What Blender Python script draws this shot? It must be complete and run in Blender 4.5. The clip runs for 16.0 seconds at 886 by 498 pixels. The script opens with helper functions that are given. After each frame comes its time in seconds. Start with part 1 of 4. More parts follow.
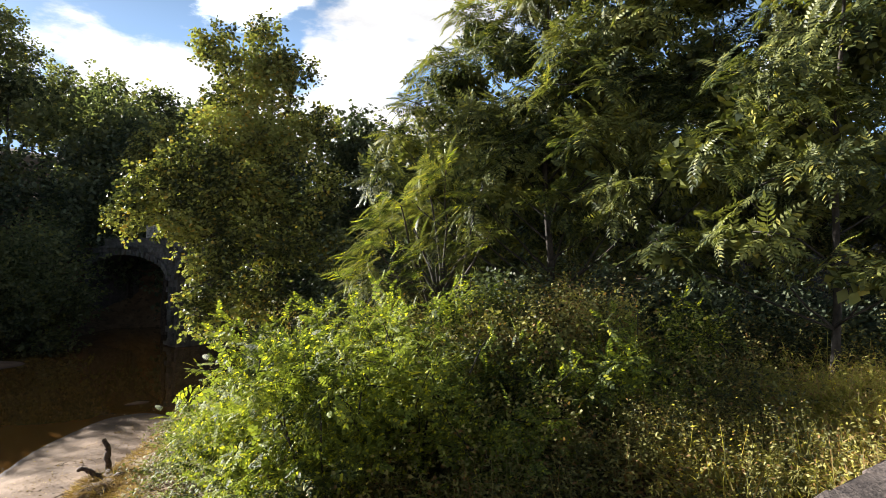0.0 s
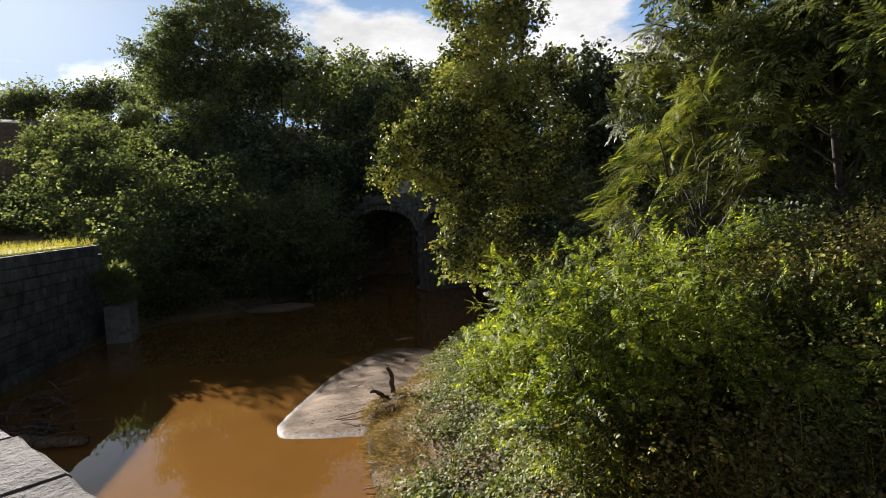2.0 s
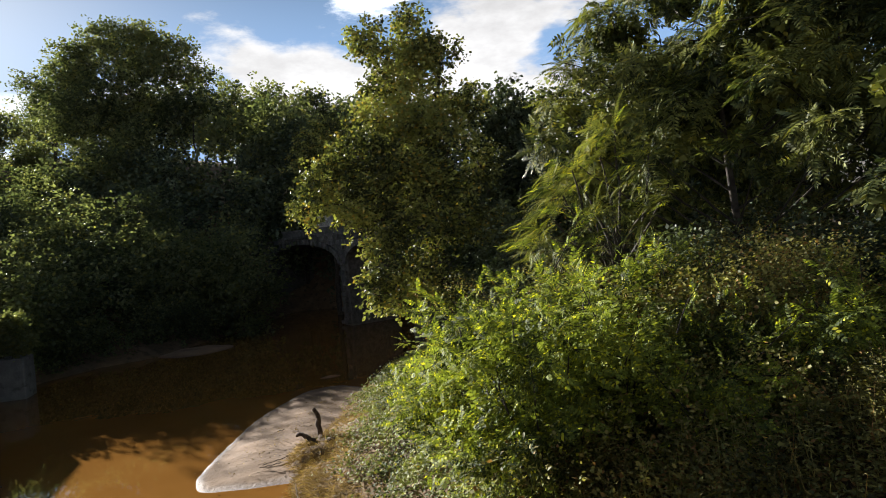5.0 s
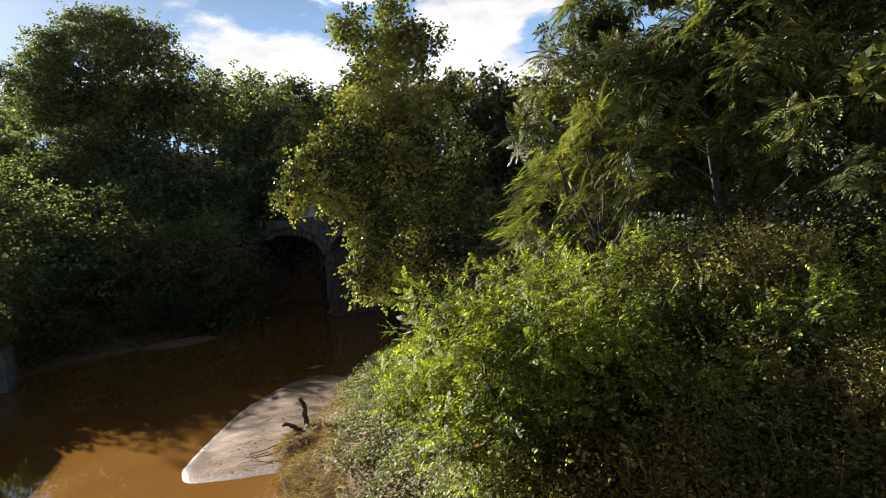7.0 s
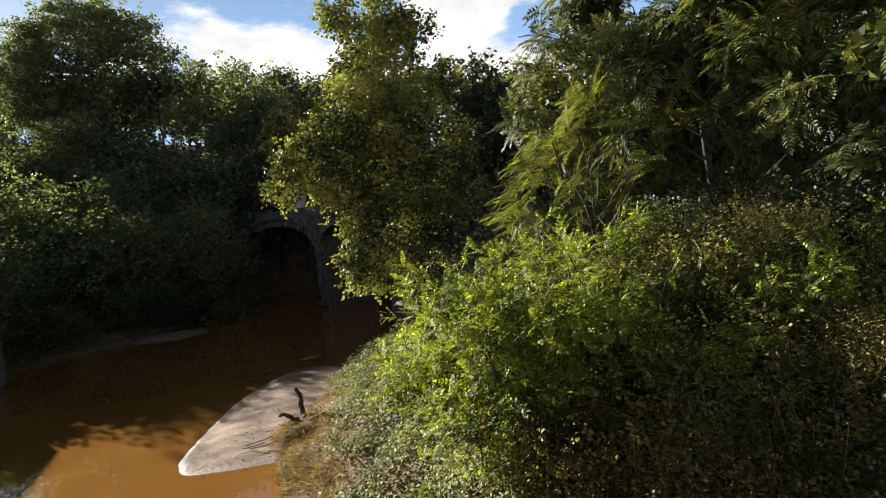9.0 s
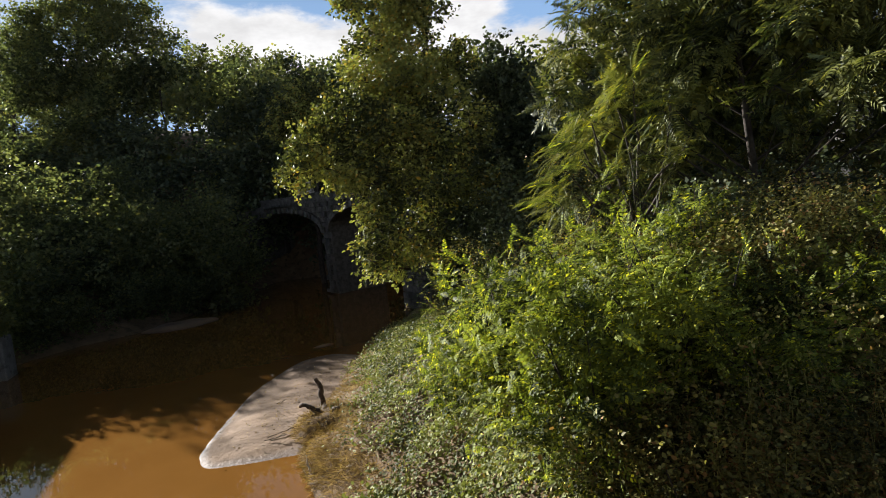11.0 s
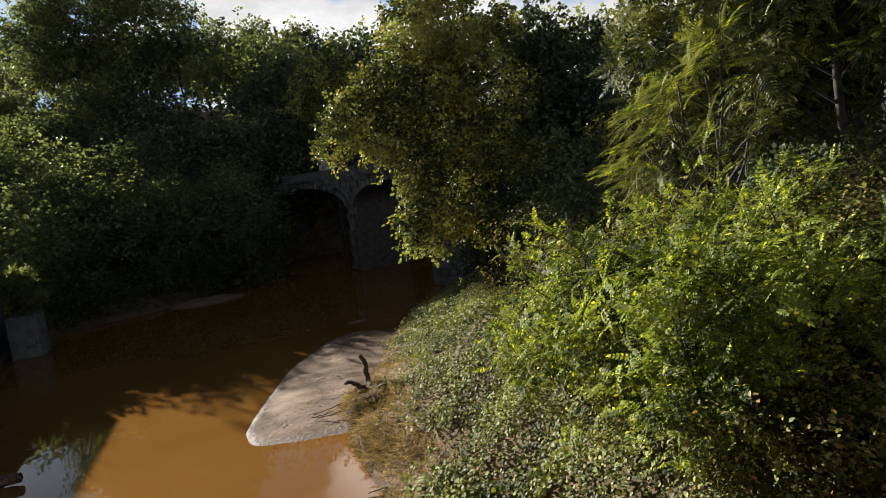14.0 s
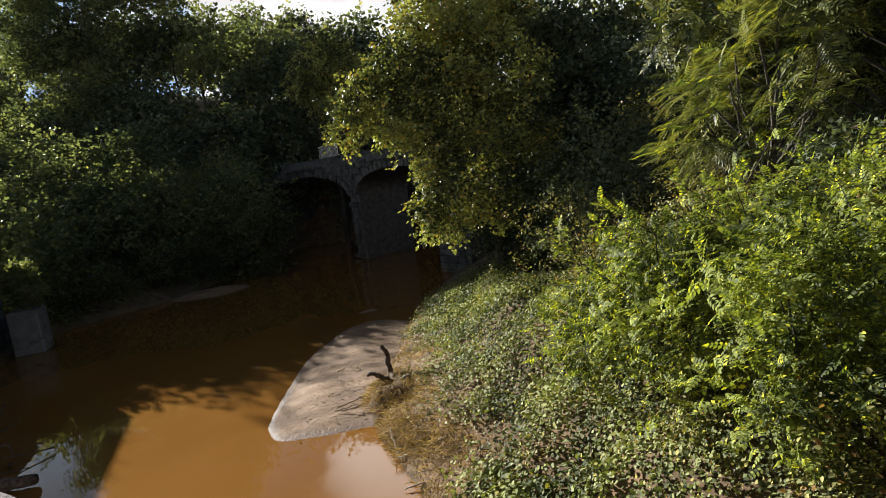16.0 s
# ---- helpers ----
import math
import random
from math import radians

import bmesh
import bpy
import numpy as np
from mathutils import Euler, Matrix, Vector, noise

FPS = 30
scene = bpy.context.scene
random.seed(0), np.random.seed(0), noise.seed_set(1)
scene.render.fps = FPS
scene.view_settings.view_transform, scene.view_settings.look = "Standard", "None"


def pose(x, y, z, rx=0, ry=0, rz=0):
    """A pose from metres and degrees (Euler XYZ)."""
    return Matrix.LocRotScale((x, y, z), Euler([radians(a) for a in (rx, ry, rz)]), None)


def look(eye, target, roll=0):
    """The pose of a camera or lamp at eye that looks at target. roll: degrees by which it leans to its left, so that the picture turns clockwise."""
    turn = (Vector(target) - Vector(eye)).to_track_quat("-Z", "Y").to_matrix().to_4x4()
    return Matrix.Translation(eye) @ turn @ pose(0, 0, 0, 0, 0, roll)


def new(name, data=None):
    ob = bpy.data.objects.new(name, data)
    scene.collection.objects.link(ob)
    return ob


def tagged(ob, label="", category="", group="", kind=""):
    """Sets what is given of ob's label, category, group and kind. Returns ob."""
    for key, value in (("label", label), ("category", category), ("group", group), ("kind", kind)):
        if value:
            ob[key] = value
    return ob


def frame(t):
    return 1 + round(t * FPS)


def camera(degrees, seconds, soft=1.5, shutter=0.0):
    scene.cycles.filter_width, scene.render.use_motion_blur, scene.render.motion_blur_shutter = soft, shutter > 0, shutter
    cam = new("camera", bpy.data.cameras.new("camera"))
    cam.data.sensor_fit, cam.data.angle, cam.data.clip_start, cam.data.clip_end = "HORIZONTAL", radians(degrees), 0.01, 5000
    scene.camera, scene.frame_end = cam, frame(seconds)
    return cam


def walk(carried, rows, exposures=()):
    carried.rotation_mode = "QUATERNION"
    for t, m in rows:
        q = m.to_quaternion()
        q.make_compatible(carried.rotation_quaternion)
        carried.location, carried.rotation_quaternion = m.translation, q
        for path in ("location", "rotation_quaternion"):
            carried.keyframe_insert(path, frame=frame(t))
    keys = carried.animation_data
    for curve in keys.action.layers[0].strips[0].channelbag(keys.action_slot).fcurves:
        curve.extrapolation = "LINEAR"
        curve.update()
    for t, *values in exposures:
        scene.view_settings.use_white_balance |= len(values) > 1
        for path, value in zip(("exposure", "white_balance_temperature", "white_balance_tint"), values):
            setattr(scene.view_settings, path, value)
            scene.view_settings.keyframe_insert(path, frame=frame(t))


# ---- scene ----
cam = camera(73.3, 16.0, 0.55)
PATH = [
    (0, (-0.043, 0.036, 6.736), (-0.059, 2.035, 6.768), 0.7),
    (0.5, (-0.147, -0.13, 6.702), (-0.456, 1.845, 6.658), -0.6),
    (1, (-0.321, -0.158, 6.672), (-0.863, 1.765, 6.588), -1.8),
    (1.5, (-0.454, -0.15, 6.671), (-1.126, 1.731, 6.564), -2.7),
    (2, (-0.592, -0.265, 6.674), (-1.342, 1.584, 6.535), -2.8),
    (2.5, (-0.647, -0.307, 6.672), (-1.403, 1.538, 6.517), -3.1),
    (3, (-0.671, -0.263, 6.733), (-1.431, 1.582, 6.593), -3.5),
    (3.5, (-0.646, -0.254, 6.747), (-1.366, 1.609, 6.644), -3.7),
    (4, (-0.638, -0.184, 6.774), (-1.262, 1.716, 6.735), -3.8),
    (4.5, (-0.612, -0.221, 6.768), (-1.156, 1.704, 6.726), -4.4),
    (7, (-0.63, -0.272, 6.721), (-1.085, 1.673, 6.631), -4.8),
    (7.5, (-0.622, -0.226, 6.718), (-1.067, 1.721, 6.62), -5.0),
    (8, (-0.638, -0.232, 6.715), (-1.075, 1.716, 6.608), -5.1),
    (8.5, (-0.677, -0.293, 6.671), (-1.105, 1.657, 6.552), -5.2),
    (8.7, (-0.715, -0.29, 6.642), (-1.139, 1.661, 6.521), -5.5),
    (10.8, (-1.464, -0.001, 6.737), (-1.885, 1.946, 6.562), -6.2),
    (11, (-1.535, 0.056, 6.736), (-1.964, 2.002, 6.559), -6.2),
    (11.5, (-1.719, 0.087, 6.706), (-2.161, 2.029, 6.521), -6.3),
    (12, (-1.886, 0.118, 6.68), (-2.333, 2.058, 6.487), -6.5),
    (12.5, (-2.08, 0.228, 6.677), (-2.533, 2.165, 6.472), -6.5),
    (13, (-2.307, 0.237, 6.66), (-2.77, 2.17, 6.438), -6.3),
    (13.5, (-2.524, 0.289, 6.658), (-2.988, 2.219, 6.42), -6.4),
    (14, (-2.765, 0.427, 6.679), (-3.239, 2.354, 6.431), -6.4),
    (14.5, (-3.018, 0.474, 6.668), (-3.493, 2.399, 6.408), -6.4),
    (15, (-3.274, 0.604, 6.666), (-3.75, 2.528, 6.395), -6.7),
    (15.5, (-3.552, 0.712, 6.671), (-4.022, 2.635, 6.39), -6.8),
    (16, (-3.775, 0.783, 6.666), (-4.23, 2.709, 6.375), -7.2),
]
walk(cam, [(t, look(eye, target, roll)) for t, eye, target, roll in PATH], [(0, 1.82, 6200, 11), (1, 1.47, 6200, 11), (2.5, 1.22, 6200, 11), (3.5, 0.97, 6200, 11), (4.5, 1.27, 6200, 11), (7, 1.52, 6200, 11), (8.5, 1.52, 6200, 11), (11, 1.32, 6200, 11), (11.5, 1.11, 6200, 11), (12.5, 1.31, 6200, 11), (14, 1.26, 6200, 11), (14.5, 1.03, 6200, 11), (15, 1.43, 6200, 11), (16, 1.43, 6200, 11)])

# ---------------- world, sun ----------------
SUN_AZ, SUN_EL = 59.0, 18.2          # degrees to the left of +y, above the horizon
sx, sy, sz = (-math.sin(radians(SUN_AZ)) * math.cos(radians(SUN_EL)),
              math.cos(radians(SUN_AZ)) * math.cos(radians(SUN_EL)), math.sin(radians(SUN_EL)))
SUN_WAY = Vector((sx, sy, sz))
sun_data = bpy.data.lights.new("sun", "SUN")
sun_data.energy, sun_data.angle, sun_data.color = 5.0, radians(0.55), (1.0, 0.94, 0.84)
sun = new("sun", sun_data)
sun.matrix_world = look(SUN_WAY * 100, (0, 0, 0))


class Nodes:
    """Short hand for node trees."""

    def __init__(self, tree):
        self.tree = tree
        tree.nodes.clear()

    def add(self, kind, inputs=None, **attrs):
        n = self.tree.nodes.new(kind)
        for k, v in attrs.items():
            setattr(n, k, v)
        for k, v in (inputs or {}).items():
            s = n.inputs[k]
            if isinstance(v, bpy.types.NodeSocket):
                self.tree.links.new(v, s)
            else:
                s.default_value = v
        return n

    def math(self, op, a, b=0.0, c=0.0, clamp=False):
        return self.add("ShaderNodeMath", {0: a, 1: b, 2: c}, operation=op, use_clamp=clamp).outputs[0]

    def mix(self, f, a, b, blend="MIX"):
        return self.add("ShaderNodeMix", {0: f, 6: a, 7: b}, data_type="RGBA", blend_type=blend).outputs[2]

    def ramp(self, f, lo, hi):
        return self.add("ShaderNodeMapRange", {0: f, 1: lo, 2: hi, 3: 0.0, 4: 1.0}, interpolation_type="SMOOTHSTEP").outputs[0]

    def noise(self, vec, scale, detail=4.0, rough=0.55):
        return self.add("ShaderNodeTexNoise", {"Vector": vec, "Scale": scale, "Detail": detail, "Roughness": rough}).outputs[0]


world = bpy.data.worlds.new("sky")
scene.world = world
world.use_nodes = True
N = Nodes(world.node_tree)
sky = N.add("ShaderNodeTexSky", sky_type="NISHITA", sun_disc=False, sun_elevation=radians(SUN_EL), sun_rotation=radians(-SUN_AZ))
coord = N.add("ShaderNodeTexCoord").outputs["Generated"]
sep = N.add("ShaderNodeSeparateXYZ", {0: coord})
flat = N.add("ShaderNodeMapping", {0: coord, 1: (3.7, 1.9, 0.6), 3: (1.0, 1.0, 2.4)}).outputs[0]
warp = N.noise(flat, 2.6, 8.0, 0.55)
fine = N.noise(flat, 9.0, 6.0, 0.6)
bank = N.math("MULTIPLY", N.ramp(sep.outputs[2], 0.36, 0.20), 0.15)


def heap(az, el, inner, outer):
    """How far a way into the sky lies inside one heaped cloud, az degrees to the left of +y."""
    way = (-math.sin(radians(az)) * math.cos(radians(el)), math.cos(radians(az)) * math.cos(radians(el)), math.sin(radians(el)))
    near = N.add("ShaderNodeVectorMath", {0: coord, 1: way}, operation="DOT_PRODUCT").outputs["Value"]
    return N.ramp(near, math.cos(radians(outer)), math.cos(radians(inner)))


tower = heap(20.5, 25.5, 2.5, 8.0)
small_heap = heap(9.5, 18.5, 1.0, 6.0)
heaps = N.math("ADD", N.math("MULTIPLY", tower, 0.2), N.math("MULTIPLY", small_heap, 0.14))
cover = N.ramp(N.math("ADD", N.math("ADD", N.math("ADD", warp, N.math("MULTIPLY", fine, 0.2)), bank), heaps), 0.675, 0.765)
low = N.ramp(sep.outputs[2], 0.54, 0.24)
facing = N.add("ShaderNodeVectorMath", {0: coord, 1: SUN_WAY}, operation="DOT_PRODUCT").outputs["Value"]
glow = N.math("POWER", N.math("MAXIMUM", facing, 0.0), 26.0)
billow = N.ramp(N.noise(flat, 6.5, 7.0, 0.62), 0.34, 0.66)
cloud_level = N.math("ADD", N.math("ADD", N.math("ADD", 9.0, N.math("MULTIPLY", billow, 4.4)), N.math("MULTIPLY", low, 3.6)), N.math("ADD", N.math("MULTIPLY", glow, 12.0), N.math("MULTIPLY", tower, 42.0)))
cloud = N.mix(1.0, (1.0, 0.97, 0.93, 1), cloud_level, "MULTIPLY")
deep = N.mix(1.0, sky.outputs[0], (0.42, 0.45, 0.5, 1), "MULTIPLY")
blue = N.mix(N.math("MULTIPLY", glow, 0.6, clamp=True), (5.6, 8.8, 13.6, 1), (17.0, 18.0, 19.0, 1))
hazy = N.mix(N.math("MULTIPLY", low, 0.92), deep, blue)
skies = N.mix(cover, hazy, cloud)
back = N.add("ShaderNodeBackground", {0: skies, 1: 0.025})
N.tree.links.new(back.outputs[0], N.add("ShaderNodeOutputWorld").inputs[0])


# ---------------- materials ----------------
def material(name):
    m = bpy.data.materials.new(name)
    m.use_nodes = True
    return m, Nodes(m.node_tree)


def finish(n, shader):
    out = n.add("ShaderNodeOutputMaterial")
    n.tree.links.new(shader, out.inputs[0])


def bump(n, height, strength=0.5, distance=0.02):
    return n.add("ShaderNodeBump", {"Height": height, "Strength": strength, "Distance": distance}).outputs[0]


def leaf_material(name, dark, light, odd, odd_share=0.08, through_share=0.38, gloss=0.45, patch=0.5):
    m, n = material(name)
    pos = n.add("ShaderNodeNewGeometry")
    rnd = pos.outputs["Random Per Island"]
    big = n.noise(pos.outputs["Position"], patch, 3.0)
    f = n.math("ADD", n.math("MULTIPLY", rnd, 0.55), n.math("MULTIPLY", n.ramp(big, 0.35, 0.68), 0.55), clamp=True)
    f = n.ramp(f, 0.18, 0.82)
    col = n.mix(f, (*dark, 1), (*light, 1))
    pick = n.ramp(n.math("ADD", n.math("FRACT", n.math("MULTIPLY", rnd, 37.7)), n.math("MULTIPLY", big, 0.25)), 1.12 - odd_share, 1.2 - odd_share)
    col = n.mix(pick, col, (*odd, 1))
    glow_col = n.mix(1.0, col, (1.35, 1.4, 0.6, 1), "MULTIPLY")
    body = n.add("ShaderNodeBsdfPrincipled", {"Base Color": col, "Roughness": gloss, "Specular IOR Level": 0.2})
    thin = n.add("ShaderNodeBsdfTranslucent", {0: glow_col})
    finish(n, n.add("ShaderNodeMixShader", {0: through_share, 1: body.outputs[0], 2: thin.outputs[0]}).outputs[0])
    return m


def rough_material(name, c1, c2, scale, rough=0.9, c3=None, bump_size=0.02, fine_scale=30.0, spec=0.3):
    m, n = material(name)
    pos = n.add("ShaderNodeNewGeometry").outputs["Position"]
    own = n.add("ShaderNodeObjectInfo").outputs["Random"]
    a = n.noise(pos, scale, 6.0, 0.62)
    b = n.noise(pos, fine_scale, 5.0, 0.65)
    col = n.mix(n.ramp(a, 0.32, 0.68), (*c1, 1), (*c2, 1))
    if c3:
        col = n.mix(n.ramp(n.noise(pos, scale * 2.7, 5.0), 0.5, 0.68), col, (*c3, 1))
    col = n.mix(0.5, col, n.mix(1.0, col, n.add("ShaderNodeCombineColor", {0: b, 1: b, 2: b}).outputs[0], "OVERLAY"))
    tone = n.add("ShaderNodeMapRange", {0: own, 1: 0.0, 2: 1.0, 3: 0.75, 4: 1.2}).outputs[0]
    col = n.mix(1.0, col, n.add("ShaderNodeCombineColor", {0: tone, 1: tone, 2: tone}).outputs[0], "MULTIPLY")
    body = n.add("ShaderNodeBsdfPrincipled", {"Base Color": col, "Roughness": rough, "Specular IOR Level": spec,
                                             "Normal": bump(n, n.math("ADD", a, n.math("MULTIPLY", b, 0.5)), 0.7, bump_size)})
    finish(n, body.outputs[0])
    return m


LEAF_HEAVEN = leaf_material("heaven_tree_leaf", (0.034, 0.048, 0.020), (0.215, 0.226, 0.066), (0.36, 0.32, 0.06), 0.08, 0.24, 0.5, 0.8)
LEAF_LOCUST = leaf_material("locust_leaf", (0.036, 0.052, 0.016), (0.235, 0.276, 0.054), (0.58, 0.56, 0.04), 0.12, 0.3, 0.65, 0.9)
LEAF_IVY = leaf_material("creeper_leaf", (0.055, 0.072, 0.028), (0.265, 0.288, 0.105), (0.38, 0.33, 0.08), 0.10, 0.18, 0.66, 0.8)
LEAF_WEED = leaf_material("weed_leaf", (0.050, 0.056, 0.024), (0.320, 0.295, 0.095), (0.28, 0.16, 0.06), 0.14, 0.22, 0.6, 0.7)
LEAF_BROAD = leaf_material("broad_tree_leaf", (0.046, 0.058, 0.028), (0.370, 0.380, 0.120), (0.50, 0.36, 0.08), 0.09, 0.20, 0.5, 0.45)
LEAF_DARK = leaf_material("dark_tree_leaf", (0.034, 0.049, 0.030), (0.142, 0.168, 0.101), (0.16, 0.16, 0.06), 0.05, 0.20, 0.58, 0.3)
# Some of the haze over the far bank is put into this paler, bluer colour.
LEAF_FAR = leaf_material("far_tree_leaf", (0.058, 0.074, 0.044), (0.185, 0.200, 0.105), (0.25, 0.23, 0.08), 0.08, 0.48, 0.55, 0.15)
GRASS = leaf_material("grass_blade", (0.26, 0.25, 0.055), (0.58, 0.50, 0.14), (0.46, 0.32, 0.14), 0.3, 0.4, 0.6, 0.9)
STRAW = leaf_material("dead_grass", (0.18, 0.115, 0.055), (0.44, 0.30, 0.15), (0.10, 0.065, 0.03), 0.16, 0.25, 0.7, 1.2)
PETAL = leaf_material("yellow_petal", (0.75, 0.52, 0.02), (0.85, 0.65, 0.04), (0.8, 0.6, 0.05), 0.1, 0.3, 0.6)
BARK = rough_material("bark", (0.03, 0.025, 0.021), (0.08, 0.066, 0.053), 5.0, 0.9, bump_size=0.03)
DRIFT = rough_material("driftwood", (0.06, 0.042, 0.03), (0.17, 0.12, 0.085), 9.0, 0.85, bump_size=0.02)
PALE_WOOD = rough_material("bleached_wood", (0.42, 0.34, 0.26), (0.62, 0.54, 0.44), 9.0, 0.8, bump_size=0.01)
STONE = rough_material("bridge_stone", (0.045, 0.042, 0.041), (0.135, 0.127, 0.12), 1.3, 0.88, (0.07, 0.08, 0.05), 0.04, 14.0)
MORTAR = rough_material("dark_joint", (0.06, 0.055, 0.05), (0.12, 0.11, 0.10), 3.0, 0.95)
CONCRETE = rough_material("old_concrete", (0.14, 0.135, 0.125), (0.25, 0.24, 0.22), 0.9, 0.9, (0.12, 0.12, 0.10), 0.02, 18.0)
COPING = rough_material("coping_stone", (0.075, 0.060, 0.052), (0.165, 0.132, 0.115), 3.5, 0.85, (0.05, 0.040, 0.035), 0.035, 38.0)
SOIL = rough_material("soil", (0.10, 0.065, 0.036), (0.19, 0.125, 0.07), 0.8, 0.95, (0.07, 0.05, 0.028), 0.05, 12.0)
TURF = rough_material("turf", (0.14, 0.17, 0.045), (0.24, 0.25, 0.08), 1.5, 0.9, bump_size=0.04)
ROOF = rough_material("roof_shingle", (0.16, 0.14, 0.14), (0.26, 0.22, 0.21), 2.0, 0.85)
SIDING = rough_material("house_siding", (0.05, 0.048, 0.045), (0.08, 0.075, 0.07), 1.0, 0.8)
RAIL = rough_material("weathered_rail", (0.34, 0.32, 0.29), (0.5, 0.47, 0.43), 4.0, 0.7)


def water_material():
    m, n = material("muddy_water")
    pos = n.add("ShaderNodeNewGeometry").outputs["Position"]
    a = n.noise(pos, 0.18, 4.0)
    col = n.mix(n.ramp(a, 0.3, 0.7), (0.205, 0.094, 0.021, 1), (0.24, 0.113, 0.027, 1))
    wave = n.noise(pos, 1.1, 3.0, 0.5)
    small = n.noise(pos, 5.0, 3.0, 0.5)
    h = n.math("ADD", wave, n.math("MULTIPLY", small, 0.12))
    body = n.add("ShaderNodeBsdfPrincipled", {"Base Color": col, "Roughness": 0.015, "IOR": 1.33, "Normal": bump(n, h, 0.05, 0.04)})
    finish(n, body.outputs[0])
    return m


def sand_material():
    m, n = material("wet_sand")
    pos = n.add("ShaderNodeNewGeometry").outputs["Position"]
    z = n.add("ShaderNodeSeparateXYZ", {0: pos}).outputs[2]
    a, b = n.noise(pos, 0.9, 6.0), n.noise(pos, 45.0, 4.0, 0.7)
    col = n.mix(n.ramp(a, 0.3, 0.7), (0.190, 0.120, 0.070, 1), (0.285, 0.185, 0.108, 1))
    specks = n.ramp(b, 0.6, 0.7)
    col = n.mix(n.math("MULTIPLY", specks, 0.5), col, (0.20, 0.15, 0.11, 1))
    wet = n.ramp(n.math("ADD", z, n.math("MULTIPLY", a, 0.05)), 0.085, 0.035)
    col = n.mix(wet, col, n.mix(1.0, col, (0.55, 0.48, 0.42, 1), "MULTIPLY"))
    rough = n.math("SUBTRACT", 0.9, n.math("MULTIPLY", wet, 0.3))
    body = n.add("ShaderNodeBsdfPrincipled", {"Base Color": col, "Roughness": rough, "Normal": bump(n, n.math("ADD", n.noise(pos, 7.0, 6.0), n.math("MULTIPLY", b, 0.3)), 0.8, 0.03)})
    finish(n, body.outputs[0])
    return m


WATER, SAND = water_material(), sand_material()


# ---------------- mesh helpers ----------------
rng = np.random.default_rng(7)


def mesh_object(name, verts, faces, mat, parent=None, label="", smooth=False):
    """One mesh object from an array of points and faces of equal size, or a list of mixed faces."""
    me = bpy.data.meshes.new(name)
    if isinstance(faces, np.ndarray):
        n, k = faces.shape
        me.vertices.add(len(verts))
        me.vertices.foreach_set("co", np.ascontiguousarray(verts, dtype=np.float32).ravel())
        me.loops.add(n * k)
        me.loops.foreach_set("vertex_index", np.ascontiguousarray(faces, dtype=np.int32).ravel())
        me.polygons.add(n)
        me.polygons.foreach_set("loop_start", np.arange(0, n * k, k, dtype=np.int32))
        me.update(calc_edges=True)
    else:
        me.from_pydata([tuple(v) for v in verts], [], [tuple(f) for f in faces])
    if smooth:
        me.polygons.foreach_set("use_smooth", np.ones(len(me.polygons), dtype=bool))
    me.materials.append(mat)
    ob = new(name, me)
    if parent:
        ob.parent = parent
    if label:
        tagged(ob, label)
    return ob


def part(name, bm, mat, parent, label=""):
    me = bpy.data.meshes.new(name)
    bm.to_mesh(me)
    bm.free()
    me.materials.append(mat)
    ob = new(name, me)
    ob.parent = parent
    if label:
        tagged(ob, label)
    return ob


def holder(name, place, label, category, group="", kind=""):
    ob = new(name)
    ob.empty_display_size = 0.3
    ob.location = place
    return tagged(ob, label, category, group, kind)


def shift(verts, parent):
    return np.asarray(verts) - np.array(parent.location)


class Tubes:
    """Collects bent tapered tubes into one mesh."""

    def __init__(self):
        self.v, self.f, self.n = [], [], 0

    def add(self, pts, radii, sides=6):
        pts = np.asarray(pts, float)
        k = len(pts)
        way = np.gradient(pts, axis=0)
        way /= np.linalg.norm(way, axis=1)[:, None] + 1e-9
        ref = np.array([1.0, 0.2, 0.1]) if abs(way[0][2]) > 0.8 else np.array([0.0, 0.0, 1.0])
        a = np.cross(way, ref)
        a /= np.linalg.norm(a, axis=1)[:, None] + 1e-9
        b = np.cross(way, a)
        ang = np.arange(sides) * 2 * math.pi / sides
        r = np.asarray(radii)[:, None, None]
        ring = pts[:, None, :] + r * (np.cos(ang)[None, :, None] * a[:, None, :] + np.sin(ang)[None, :, None] * b[:, None, :])
        self.v.append(ring.reshape(-1, 3))
        i, j = np.meshgrid(np.arange(k - 1), np.arange(sides), indexing="ij")
        j2 = (j + 1) % sides
        q = np.stack([i * sides + j, i * sides + j2, (i + 1) * sides + j2, (i + 1) * sides + j], -1).reshape(-1, 4) + self.n
        self.f.append(q)
        self.n += k * sides
        cap = np.array([[0, 1, sides // 2, sides - 1]]) + self.n - sides
        self.f.append(cap)

    def limb(self, a, b, r0, r1, sag=0.0, wiggle=0.15, k=7, sides=6):
        a, b = np.asarray(a, float), np.asarray(b, float)
        s = np.linspace(0, 1, k)
        size = np.linalg.norm(b - a)
        p = a + (b - a) * s[:, None]
        p += np.sin(s * math.pi)[:, None] * rng.normal(0, wiggle * size * 0.3, 3)
        p[1:-1] += rng.normal(0, wiggle * size * 0.05, (k - 2, 3))
        p[:, 2] += np.sin(s * math.pi) * sag * size
        self.add(p, r0 + (r1 - r0) * s ** 0.8, sides)

    def done(self, name, mat, parent, label=""):
        return mesh_object(name, shift(np.vstack(self.v), parent), np.vstack(self.f), mat, parent, label, True)


def unit(a):
    return a / (np.linalg.norm(a, axis=-1, keepdims=True) + 1e-9)


